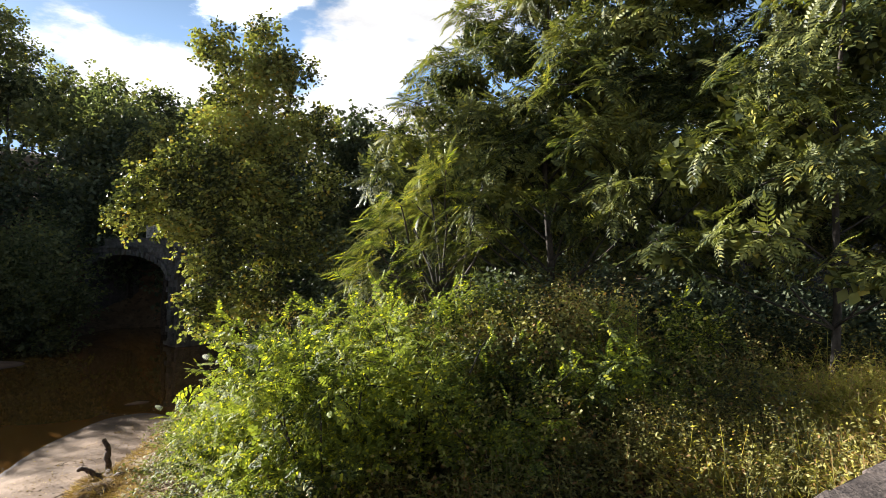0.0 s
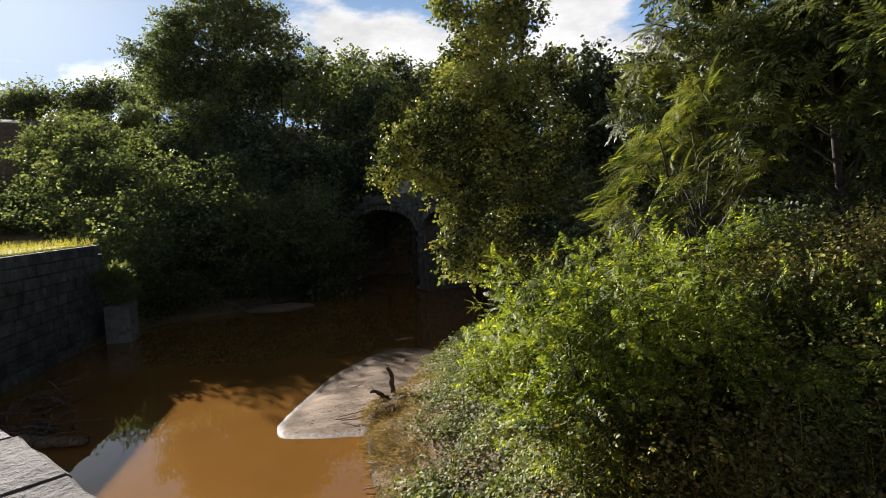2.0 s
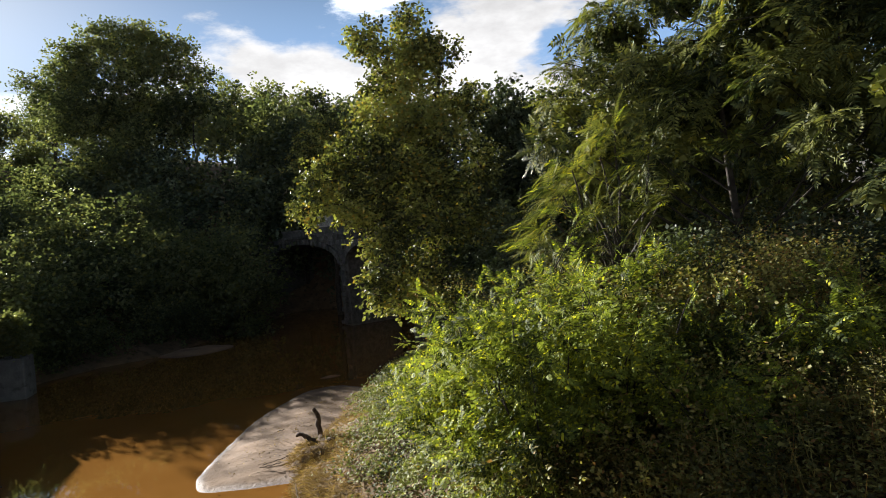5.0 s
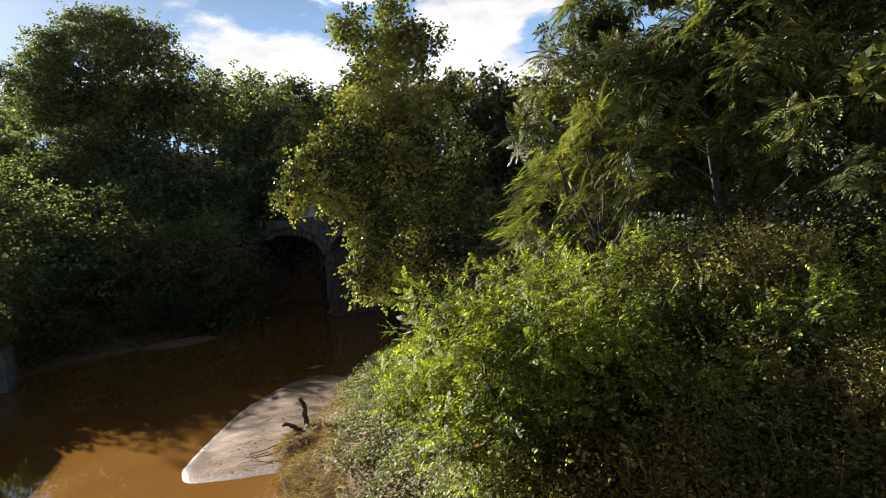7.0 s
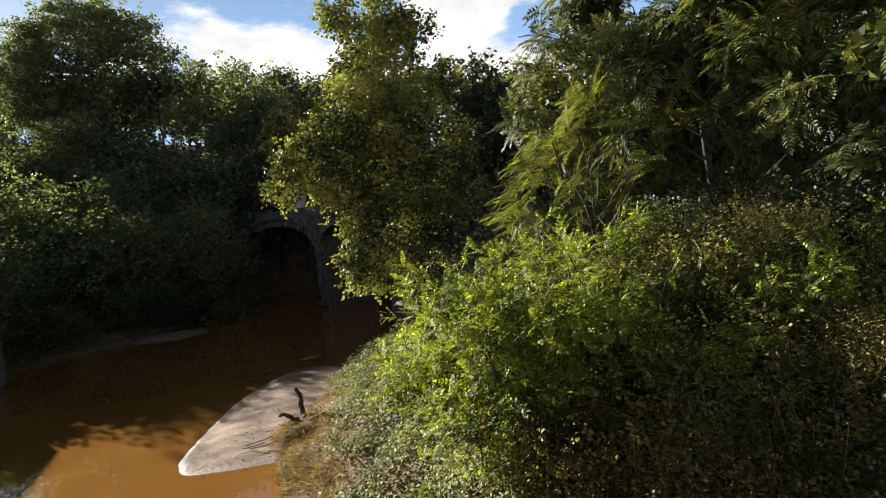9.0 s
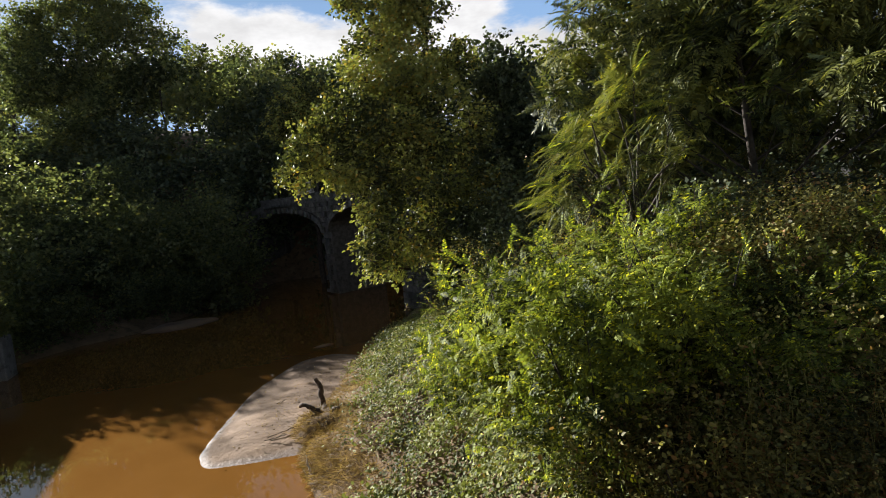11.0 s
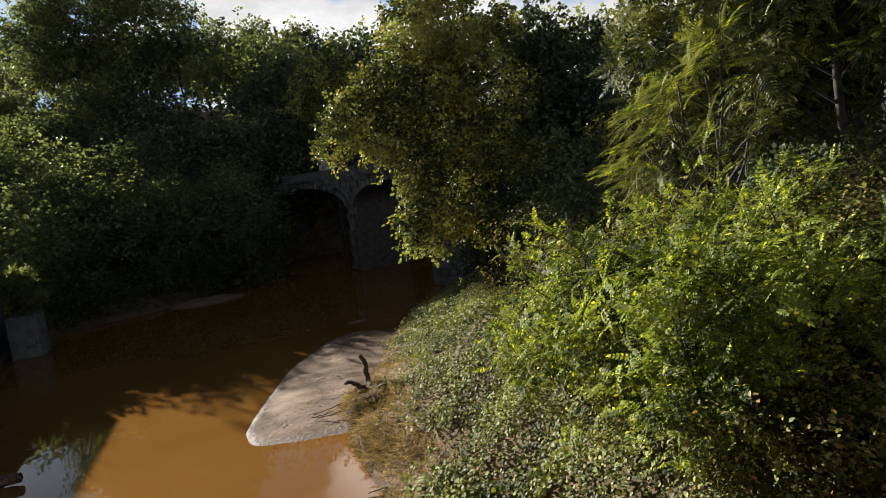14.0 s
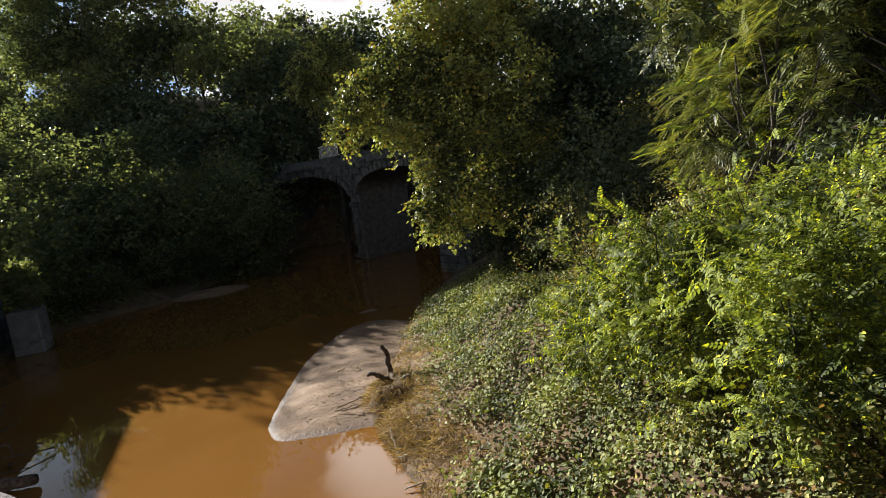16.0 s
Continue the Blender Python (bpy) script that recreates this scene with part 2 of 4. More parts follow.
def scatter(template, P, D, U, S):
    """Copies of a template (points, quads) at P, along D, with U as their upper side, of size S: one array of points, one of faces."""
    tv, tf = template
    X = unit(D)
    Z = unit(U - (U * X).sum(1, keepdims=True) * X)
    Y = np.cross(Z, X)
    V = P[:, None, :] + S[:, None, None] * (tv[None, :, 0:1] * X[:, None] + tv[None, :, 1:2] * Y[:, None] + tv[None, :, 2:3] * Z[:, None])
    F = tf[None] + (np.arange(len(P)) * len(tv))[:, None, None]
    return V.reshape(-1, 3), F.reshape(-1, tf.shape[1])


def folded_leaf(width=0.6, fold=0.08, droop=0.12):
    w = width / 2
    v = np.array([[0, 0, 0], [0.32, w, fold], [0.74, w * 0.72, fold * 0.6 - droop * 0.4], [1, 0, -droop], [0.74, -w * 0.72, fold * 0.6 - droop * 0.4], [0.32, -w, fold]])
    return v, np.array([[0, 3, 2, 1], [0, 5, 4, 3]])


def simple_leaf(width=0.6):
    w = width / 2
    return np.array([[0, 0, 0], [0.45, w, 0.05], [1, 0, -0.1], [0.45, -w, 0.05]]), np.array([[0, 3, 2, 1]])


def pinnate(pairs, leaflet, width, droop, lean=65.0, hang=0.35, shape=None):
    """A feathered leaf one unit long: a stalk with pairs of leaflets and one at its tip."""
    v, f = [], []

    def put(base, ang, size):
        t = (shape or simple_leaf)(width / leaflet)
        c, s = math.cos(radians(ang)), math.sin(radians(ang))
        r = t[0] * size
        z = r[:, 2] - hang * r[:, 0]
        f.append(t[1] + sum(len(a) for a in v))
        v.append(np.stack([base[0] + r[:, 0] * c - r[:, 1] * s, base[1] + r[:, 0] * s + r[:, 1] * c, base[2] + z], 1))

    def stalk(s):
        return np.array([s * (1 - 0.25 * droop * s), 0, 0.15 * s - droop * s * s])
    for i in range(pairs):
        s = 0.2 + 0.75 * i / (pairs - 1)
        size = leaflet * (0.75 + 0.5 * math.sin(math.pi * min(1, 0.25 + 0.75 * i / pairs)) * 0.6) * (1.0 if i < pairs - 2 else 0.8)
        for side in (1, -1):
            put(stalk(s), side * (lean - 18 * s), size)
    put(stalk(0.97), 0, leaflet)
    for i in range(3):
        a, b = stalk(i / 3), stalk((i + 1) / 3)
        w = 0.007
        n0 = sum(len(x) for x in v)
        v.append(np.array([a + (0, w, 0), b + (0, w, 0), b - (0, w, 0), a - (0, w, 0)]))
        f.append(np.array([[0, 3, 2, 1]]) + n0)
    return np.vstack(v), np.vstack(f)


FROND_HEAVEN = pinnate(5, 0.33, 0.125, 0.46)
FROND_ROSETTE = pinnate(7, 0.24, 0.085, 0.44, 70, 0.22)
FROND_LOCUST = pinnate(5, 0.25, 0.15, 0.2, 68, 0.12)
LEAF_OVATE, LEAF_PLAIN = folded_leaf(0.74), simple_leaf(0.7)


def in_lobes(lobes, count, inner=0.45, clumps=9):
    """Points and outward ways in a set of ellipsoids: gathered in clumps near the surface, some inside, with gaps."""
    lobes = np.asarray(lobes, float)
    size = (lobes[:, 3] * lobes[:, 4] + lobes[:, 4] * lobes[:, 5] + lobes[:, 3] * lobes[:, 5])
    pick = rng.choice(len(lobes), count, p=size / size.sum())
    L = lobes[pick]
    cd = unit(rng.normal(size=(len(lobes), clumps, 3)) + np.array([0, -0.25, 0.2]))
    cr = 0.62 + 0.36 * rng.random((len(lobes), clumps))
    wide = 0.24 + 0.16 * rng.random((len(lobes), clumps))
    k = rng.integers(0, clumps, count)
    e = np.clip(rng.normal(size=(count, 3)), -2.3, 2.3) * np.array([1, 1, 0.62])
    off = cd[pick, k] * cr[pick, k][:, None] + e * wide[pick, k][:, None] * 0.75
    inside = rng.random(count) < 0.22
    off[inside] = unit(rng.normal(size=(inside.sum(), 3))) * (0.75 * rng.random((inside.sum(), 1)) ** 0.5)
    P = L[:, :3] + L[:, 3:6] * off
    d = unit(0.6 * unit(off) + 0.6 * unit(e))
    return P, d


def sprays(P, d, each, reach, template, size, hang=0.2, spread=0.9, flat=0.55):
    """Leaves set round short twigs that point outward from P."""
    n = len(P)
    twig = unit(d + rng.normal(0, 0.45, (n, 3)) + np.array([0, 0, 0.15 - hang]))
    s = rng.random((n, each)) ** 0.8
    pos = P[:, None] + twig[:, None] * (s * reach)[..., None] + rng.normal(0, reach * 0.16, (n, each, 3))
    way = unit(twig[:, None] * 0.6 + rng.normal(0, spread, (n, each, 3)) * np.array([1, 1, 0.55]) + np.array([0, 0, -hang]))
    up = unit(rng.normal(0, flat, (n, each, 3)) + np.array([0, 0, 0.55]) + 0.3 * d[:, None] + 0.75 * np.array(SUN_WAY))
    sz_ = size * (0.65 + 0.6 * rng.random((n, each)))
    return scatter(template, pos.reshape(-1, 3), way.reshape(-1, 3), up.reshape(-1, 3), sz_.ravel())


def join(pairs):
    v, f, n = [], [], 0
    for a, b in pairs:
        v.append(a)
        f.append(b + n)
        n += len(a)
    return np.vstack(v), np.vstack(f)


def filling(lobes, count, size):
    """Inner leaves that close the heart of a crown."""
    lobes = np.asarray(lobes, float)
    vol = lobes[:, 3] * lobes[:, 4] * lobes[:, 5]
    L = lobes[rng.choice(len(lobes), count, p=vol / vol.sum())]
    P = L[:, :3] + L[:, 3:6] * unit(rng.normal(size=(count, 3))) * (0.72 * rng.random((count, 1)) ** 0.4)
    return scatter(LEAF_PLAIN, P, rng.normal(size=(count, 3)), rng.normal(size=(count, 3)), size * (0.7 + 0.6 * rng.random(count)))


def tree(name, base, lobes, label, leaf_mat, template, leaf, count, each, reach, trunk=0.22, hang=0.2, category="tree", group="", inner=0.45, twigs=3, flat=0.55, heart=1.0, clumps=9):
    """A trunk with limbs to each lobe of the crown, twigs, and a crown of leaf sprays."""
    top = holder(name, base, label, category, group)
    t = Tubes()
    lobes = [tuple(l) for l in lobes]
    crown_top = max(l[2] for l in lobes)
    mid = np.mean([l[:3] for l in lobes], axis=0)
    fork = np.array([base[0] * 0.6 + mid[0] * 0.4, base[1] * 0.6 + mid[1] * 0.4, base[2] + (crown_top - base[2]) * 0.45])
    t.limb((base[0], base[1], base[2] - 0.3), fork, trunk, trunk * 0.62, 0, 0.06, 8, 8)
    for l in lobes:
        c = np.array(l[:3])
        t.limb(fork if c[2] > fork[2] - 1 else np.array(base) * 0.5 + fork * 0.5, c, trunk * 0.5, trunk * 0.14, 0.06, 0.15, 8, 6)
        for _ in range(twigs):
            e = c + unit(rng.normal(size=3)) * np.array(l[3:6]) * 0.85
            t.limb(c, e, trunk * 0.15, 0.012, 0.05, 0.2, 5, 4)
    t.done("trunk", BARK, top, "rough grey-brown bark with forking limbs")
    P, d = in_lobes(lobes, count, inner, clumps)
    vol = sum(l[3] * l[4] * l[5] for l in lobes)
    fill = 0.24 if template is FROND_HEAVEN else leaf * (1.4 if leaf < 0.2 else 1.1)
    V, F = join([sprays(P, d, each, reach, template, leaf, hang, flat=flat), filling(lobes, int(min(14000 if template is FROND_HEAVEN else 7000, vol * (40 if template is FROND_HEAVEN else 22) * (0.35 / fill) ** 2 * heart)), fill)])
    mesh_object("crown", shift(V, top), F, leaf_mat, top)
    return top


# ---------------- the lie of the land ----------------
def shore_right(y):
    return np.interp(y, [-40, 0, 4, 8, 11.6, 14.2, 17, 24.7, 30, 48, 80], [-2, -3.6, -4.6, -5.7, -7.4, -9.2, -10.2, -11.3, -11.4, -11, -18])


def shore_left(y):
    return np.interp(y, [-40, 0, 11, 22, 24.3, 27, 30.4, 33, 40, 48, 80], [-20, -21, -24.0, -30.6, -31.4, -32, -31.4, -29.6, -29.4, -30, -34])


def land(x, y):
    x, y = np.asarray(x, float), np.asarray(y, float)
    dr, dl = x - shore_right(y), shore_left(y) - x
    zr = np.interp(dr, [-4, -0.6, 0, 0.4, 3, 4.2, 8, 12, 40, 200], [-1.2, -0.45, 0, 0.28, 1.25, 2.0, 4.2, 4.7, 5.5, 9])
    shelf = np.interp(y, [11, 15, 18, 24, 34], [4.7, 3.2, 2.1, 1.7, 2.2]) + np.maximum(0, dr - 9) * 0.75
    zr = np.where(dr > 0, np.minimum(zr, shelf), zr)
    zl = np.interp(dl, [-4, -0.6, 0, 0.4, 3, 7, 14, 40, 200], [-1.2, -0.45, 0, 0.2, 1.1, 3.2, 4.6, 8, 14])
    z = np.where(dr > -4, zr, np.where(dl > -4, zl, -1.2))
    hill = np.clip((y - 53) / 15, 0, 1)
    hill = hill * hill * (3 - 2 * hill)
    rise = np.clip((np.hypot(x, y) - 85) / 50, 0, 1) * np.clip((y - 20) / 30, 0, 1)
    z = z * (1 - hill) + 13.0 * hill + 13.0 * rise * rise * (3 - 2 * rise)
    lump = 0.10 * np.sin(x * 1.7 + y * 0.6) * np.sin(y * 1.3 - x * 0.4) + 0.05 * np.sin(x * 4.1) * np.sin(y * 3.7 + x)
    return z + lump * np.clip(z, 0, 1)


def build_ground():
    xs = np.unique(np.concatenate([np.linspace(-3000, -120, 14), np.linspace(-120, -40, 28), np.linspace(-40, -16, 50), np.linspace(-16, 8, 110), np.linspace(8, 40, 30), np.linspace(40, 3000, 20)]))
    ys = np.unique(np.concatenate([np.linspace(-3000, -40, 14), np.linspace(-40, 4, 40), np.linspace(4, 34, 130), np.linspace(34, 100, 50), np.linspace(100, 3000, 20)]))
    X, Y = np.meshgrid(xs, ys)
    V = np.stack([X, Y, land(X, Y)], -1).reshape(-1, 3)
    i, j = np.meshgrid(np.arange(len(ys) - 1), np.arange(len(xs) - 1), indexing="ij")
    a = i * len(xs) + j
    F = np.stack([a, a + 1, a + 1 + len(xs), a + len(xs)], -1).reshape(-1, 4)
    g = mesh_object("ground", V, F, SOIL, smooth=True)
    tagged(g, "brown soil of the creek banks under creepers and dead grass", "ground", kind="structure")
    w = mesh_object("water", np.array([[-60, -60, 0], [30, -60, 0], [30, 90, 0], [-60, 90, 0]], float), np.array([[0, 1, 2, 3]]), WATER)
    tagged(w, "still muddy orange-brown creek water", "water", kind="structure")


def build_bar(name, outline, height, label, mat=None, category="sandbar"):
    """A low mound of sand over an outline on the water."""
    o = np.array(outline)
    c = o.mean(0)
    rings = []
    # round the outline off
    for _ in range(3):
        o = np.stack([o * 0.75 + np.roll(o, -1, 0) * 0.25, o * 0.25 + np.roll(o, -1, 0) * 0.75], 1).reshape(-1, 2)
    steps = 26
    for k in range(steps):
        s = k / (steps - 1)
        p = c + (o - c) * (1.06 - s * 1.05)
        z = height * (1 - (1 - s) ** 3) - 0.05 + (0.018 * np.sin(p[:, 0] * 3.1 + p[:, 1] * 1.9) + 0.012 * np.sin(p[:, 1] * 6 - p[:, 0] * 4)) * min(1, s * 4)
        rings.append(np.column_stack([p, z]))
    V, m = np.vstack(rings), len(o)
    i, j = np.meshgrid(np.arange(steps - 1), np.arange(m), indexing="ij")
    j2 = (j + 1) % m
    F = np.stack([i * m + j, i * m + j2, (i + 1) * m + j2, (i + 1) * m + j], -1).reshape(-1, 4)
    return tagged(mesh_object(name, V, F, mat or SAND, smooth=True), label, category, kind="structure")


build_ground()
build_bar("sand_bar", [(-11.6, 13.7), (-12.55, 14.4), (-13.0, 15.7), (-13.6, 17.9), (-14.15, 20.5), (-14.2, 23.0), (-13.9, 25.3), (-11.6, 25.6), (-10.4, 23.5), (-9.6, 20), (-9.0, 17), (-9.2, 14.7), (-10.1, 14.55)], 0.24, "pale damp sandbar with scattered twigs at the creek edge")
build_bar("sand_spit", [(-14.9, 26.3), (-14.2, 27.5), (-13.3, 27.6), (-13.7, 26.9)], 0.09, "thin spit of wet sand in the shaded water")
build_bar("far_gravel_bar", [(-29.6, 32.6), (-30.0, 35.0), (-28.8, 36.8), (-26.5, 37.3), (-25.2, 35.6), (-26.8, 32.8)], 0.22, "low gravel bar in the shade of the far bank")

build_bar("root_mound", [(-10.3, 16.4), (-10.1, 17.2), (-9.5, 17.7), (-8.7, 17.5), (-8.3, 16.7), (-8.6, 15.7), (-9.3, 15.3), (-10.0, 15.7)], 0.62, "mound of brown soil and roots round the driftwood stump", SOIL, "mound")

# ---------------- bridge underfoot ----------------
CORNER = Vector((-0.88, 0.298))
ALONG = Vector((-0.945, 0.327))
WING = Vector((0.795, 0.606))
TOP = 6.08


def box(bm, m, sx_, sy_, sz_, bevel=0.0):
    g = bmesh.ops.create_cube(bm, size=1.0, matrix=m @ Matrix.Diagonal((sx_, sy_, sz_, 1)))
    if bevel:
        es = list({e for v in g["verts"] for e in v.link_edges})
        bmesh.ops.bevel(bm, geom=es, offset=bevel, segments=1, affect="EDGES")


def run_matrix(start, way, s, back, z):
    """A place s along a wall from its start, back behind its front edge, with x along the wall."""
    n = Vector((way.y, -way.x)) if way.x < 0 else Vector((way.y, -way.x))
    if n.y > 0:
        n = -n
    p = start + way * s + n * back
    return Matrix.Translation((p.x, p.y, z)) @ Matrix.Rotation(math.atan2(way.y, way.x), 4, "Z")


def build_parapet(name, start, way, length, width, label, steps):
    top = holder(name, (start.x, start.y, 5.0), label, "parapet", kind="structure")
    back = Matrix.Translation(-Vector(top.location))
    bm = bmesh.new()
    box(bm, back @ run_matrix(start, way, length / 2, width / 2 + 0.03, (TOP - 0.16 + 3.6) / 2), length, width - 0.1, TOP - 0.16 - 3.6)
    part("wall_core", bm, STONE, top)
    r = random.Random(len(name))
    s, shared = 0.0, []
    for k in range(4):
        bm = bmesh.new()
        box(bm, Matrix.Identity(4), 1.0, width, 0.16, 0.012)
        bmesh.ops.subdivide_edges(bm, edges=[e for e in bm.edges if e.calc_length() > 0.3], cuts=3)
        for v in bm.verts:
            v.co += noise.noise_vector(v.co * 5 + Vector((k * 9, 0, 0))) * 0.009
        me = bpy.data.meshes.new("coping_stone")
        bm.to_mesh(me)
        bm.free()
        me.materials.append(COPING)
        shared.append(me)
    while s < length:
        step = r.uniform(*steps)
        ob = new("coping_stone", r.choice(shared))
        ob.parent = top
        ob.matrix_basis = back @ run_matrix(start, way, s + step / 2, width / 2 + r.uniform(-0.012, 0.006), TOP - 0.08 + r.uniform(-0.006, 0.006)) @ pose(0, 0, 0, r.uniform(-0.6, 0.6), 0, r.uniform(-0.5, 0.5)) @ Matrix.Diagonal((step - 0.014, 1, 1, 1))
        s += step
    return top


build_parapet("bridge_parapet", CORNER, ALONG, 30.0, 0.42, "weathered grey-brown stone parapet with coping slabs", (0.36, 0.46))
build_parapet("wing_wall_parapet", CORNER, WING, 5.5, 0.42, "flared stone wing wall with worn coping slabs", (0.26, 0.34))
bm = bmesh.new()
deck_mid = CORNER + ALONG * 12.5
n_in = Vector((-0.327, -0.945))
p = deck_mid + n_in * 3.13
box(bm, Matrix.Translation((p.x, p.y, 4.85)) @ Matrix.Rotation(math.atan2(ALONG.y, ALONG.x), 4, "Z"), 35, 5.4, 0.5)
me = bpy.data.meshes.new("bridge_deck")
bm.to_mesh(me)
bm.free()
me.materials.append(CONCRETE)
tagged(new("bridge_deck", me), "old concrete bridge deck behind the stone parapet", "bridge deck", kind="structure")

outline = ((-0.75, -0.16), (0.2, 0.56), (3.3, 2.92), (12, 2.9), (12, -6), (2.0, -1.6))
mesh_object("approach_pavement", [(*q, 5.094) for q in outline] + [(*q, 3.2) for q in outline],
            [(0, 5, 4, 3, 2, 1), (6, 7, 8, 9, 10, 11)] + [(k, (k + 1) % 6, 6 + (k + 1) % 6, 6 + k) for k in range(6)], CONCRETE)
tagged(bpy.data.objects["approach_pavement"], "old concrete pavement leading onto the bridge", "pavement", kind="structure")


# ---------------- left abutment ----------------
def build_abutment():
    top = holder("stone_abutment", (-31.5, 20, 0), "shaded stone wing wall topped with sunlit grass", "retaining wall", kind="structure")
    a, b = Vector((-32.16, 24.34)), Vector((-24.3, 11.5))
    way = (b - a).normalized()
    n = Vector((way.y, -way.x))
    if n.x > 0:
        n = -n
    back = Matrix.Translation(-Vector(top.location))
    turn = Matrix.Rotation(math.atan2(way.y, way.x), 4, "Z")
    size = (b - a).length
    mid = (a + b) / 2
    bm = bmesh.new()
    q = mid + n * 0.6
    box(bm, back @ Matrix.Translation((q.x, q.y, 2.3)) @ turn, size, 1.0, 6.2)
    part("wall_core", bm, MORTAR, top)
    bm = bmesh.new()
    q = mid + n * 7.2
    box(bm, back @ Matrix.Translation((q.x, q.y, 3.0)) @ turn, size, 12.2, 5.06)
    part("turf", bm, TURF, top, "sunlit yellow-green grass")
    r = random.Random(3)
    bm = bmesh.new()
    box(bm, Matrix.Identity(4), 1, 0.3, 1, 0.03)
    me = bpy.data.meshes.new("stone")
    bm.to_mesh(me)
    bm.free()
    me.materials.append(STONE)
    z = 0.0
    while z < 5.4:
        h = 0.55
        s = r.uniform(-0.5, 0)
        while s < size - 0.3:
            w = r.uniform(0.8, 1.5)
            c = a + way * (s + w / 2) + n * 0.12
            ob = new("stone", me)
            ob.parent = top
            ob.matrix_basis = back @ Matrix.Translation((c.x, c.y, z + h / 2)) @ turn @ pose(0, r.uniform(-0.02, 0.02), 0) @ Matrix.Diagonal((w - 0.03, 1, h - 0.03, 1))
            s += w
        z += h
    # concrete footing at the end of the wall
    bm = bmesh.new()
    box(bm, back @ Matrix.Translation((-30.3, 23.9, 0.7)) @ turn, 1.5, 1.3, 2.8, 0.06)
    part("footing", bm, CONCRETE, top, "grey concrete footing standing in the water")


build_abutment()


# ---------------- far stone arch bridge ----------------
def build_arch_bridge():
    foot = Vector((-20.4, 43.8))
    way = Vector((0.76, -0.65)).normalized()
    top = holder("stone_arch_bridge", (foot.x, foot.y, 0), "old grey stone arch bridge half hidden by trees", "bridge")
    base = Matrix.Translation((0, 0, 0)) @ Matrix.Rotation(math.atan2(way.y, way.x), 4, "Z")
    # local: x along the bridge, y through it (away from the camera is +y), z up
    half_pier, spring, crown, deck = 0.7, 5.1, 6.75, 7.3
    piers = (-34.0, -17.5, 0.0, 12.0, 24.0)

    def arch_z(x):
        for p0, p1 in zip(piers, piers[1:]):
            if p0 + half_pier < x < p1 - half_pier:
                u = (x - (p0 + p1) / 2) / ((p1 - p0) / 2 - half_pier)
                return spring + (crown - spring) * math.sqrt(max(0, 1 - u * u))
        return -1.0
    xs = sorted({round(-25 + i * 0.25, 3) for i in range(200)} | {q + e * half_pier for q in piers[1:] for e in (1, -1)})
    bm = bmesh.new()
    rows = []
    for x in xs:
        z0 = arch_z(x + 1e-4) if arch_z(x + 1e-4) > 0 else -1.0
        rows.append((x, z0))
    for (x0, _), (x1, _) in zip(rows, rows[1:]):
        m = (x0 + x1) / 2
        za, zb = max(arch_z(x0 + 1e-3), -1), max(arch_z(x1 - 1e-3), -1)
        if arch_z(m) < 0:
            za = zb = -1.0
        vs = [bm.verts.new(base @ Vector(c)) for c in ((x0, 0.12, za), (x1, 0.12, zb), (x1, 0.12, deck), (x0, 0.12, deck), (x0, 4.5, za), (x1, 4.5, zb), (x1, 4.5, deck), (x0, 4.5, deck))]
        for f in ((0, 1, 2, 3), (5, 4, 7, 6), (3, 2, 6, 7), (1, 0, 4, 5)):
            bm.faces.new([vs[i] for i in f])
        if arch_z(x0 - 1e-3) * arch_z(x0 + 1e-3) < 0 or abs(arch_z(x0 - 1e-3) - arch_z(x0 + 1e-3)) > 1:
            bm.faces.new([bm.verts.new(base @ Vector(c)) for c in ((x0, 0.12, -1), (x0, 4.5, -1), (x0, 4.5, spring + 0.4), (x0, 0.12, spring + 0.4))])
    bmesh.ops.remove_doubles(bm, verts=bm.verts, dist=0.002)
    part("masonry_core", bm, MORTAR, top)
    r = random.Random(11)
    bm = bmesh.new()
    box(bm, Matrix.Identity(4), 1, 0.3, 1, 0.035)
    me = bpy.data.meshes.new("stone")
    bm.to_mesh(me)
    bm.free()
    me.materials.append(STONE)

    def stone(x, z, w, h, turn=0.0, proud=0.0):
        ob = new("stone", me)
        ob.parent = top
        ob.matrix_basis = base @ Matrix.Translation((x, 0.08 - proud, z)) @ Matrix.Rotation(turn, 4, "Y") @ Matrix.Diagonal((w - 0.035, 1, h - 0.035, 1))
    z = -0.2
    while z < deck - 0.1:
        h = 0.42
        x = -14.0 + r.uniform(-0.4, 0)
        while x < 13:
            w = r.uniform(0.55, 1.1)
            lowest = max(arch_z(x + 0.05), arch_z(x + w / 2), arch_z(x + w - 0.05))
            if z > lowest + (0.3 if lowest > 0 else -9):
                stone(x + w / 2, z + h / 2, w, h, 0, r.uniform(0, 0.04))
            x += w
        z += h
    for p0, p1 in zip(piers[1:], piers[2:]):
        half = (p1 - p0) / 2 - half_pier
        for i in range(25):
            a = math.pi * (i + 0.5) / 25
            u, v = math.cos(a) * (half + 0.18), math.sin(a) * (crown - spring + 0.2)
            stone((p0 + p1) / 2 + u, spring + v, 0.5, 0.48, math.pi / 2 - math.atan2(v / (crown - spring) ** 2, u / half ** 2), 0.07)
    for z, h, out in ((deck + 0.1, 0.22, 0.14), (0.25, 0.3, 0.1)):
        x = -14.0
        while x < 13:
            if z > 2 or arch_z(x + 0.6) < 0:
                stone(x + 0.6, z, 1.2, h, 0, out)
            x += 1.2
    bm = bmesh.new()
    box(bm, base @ Matrix.Translation((12.9, -0.2, 0.8)), 3.0, 1.0, 3.0)
    part("abutment_core", bm, MORTAR, top)
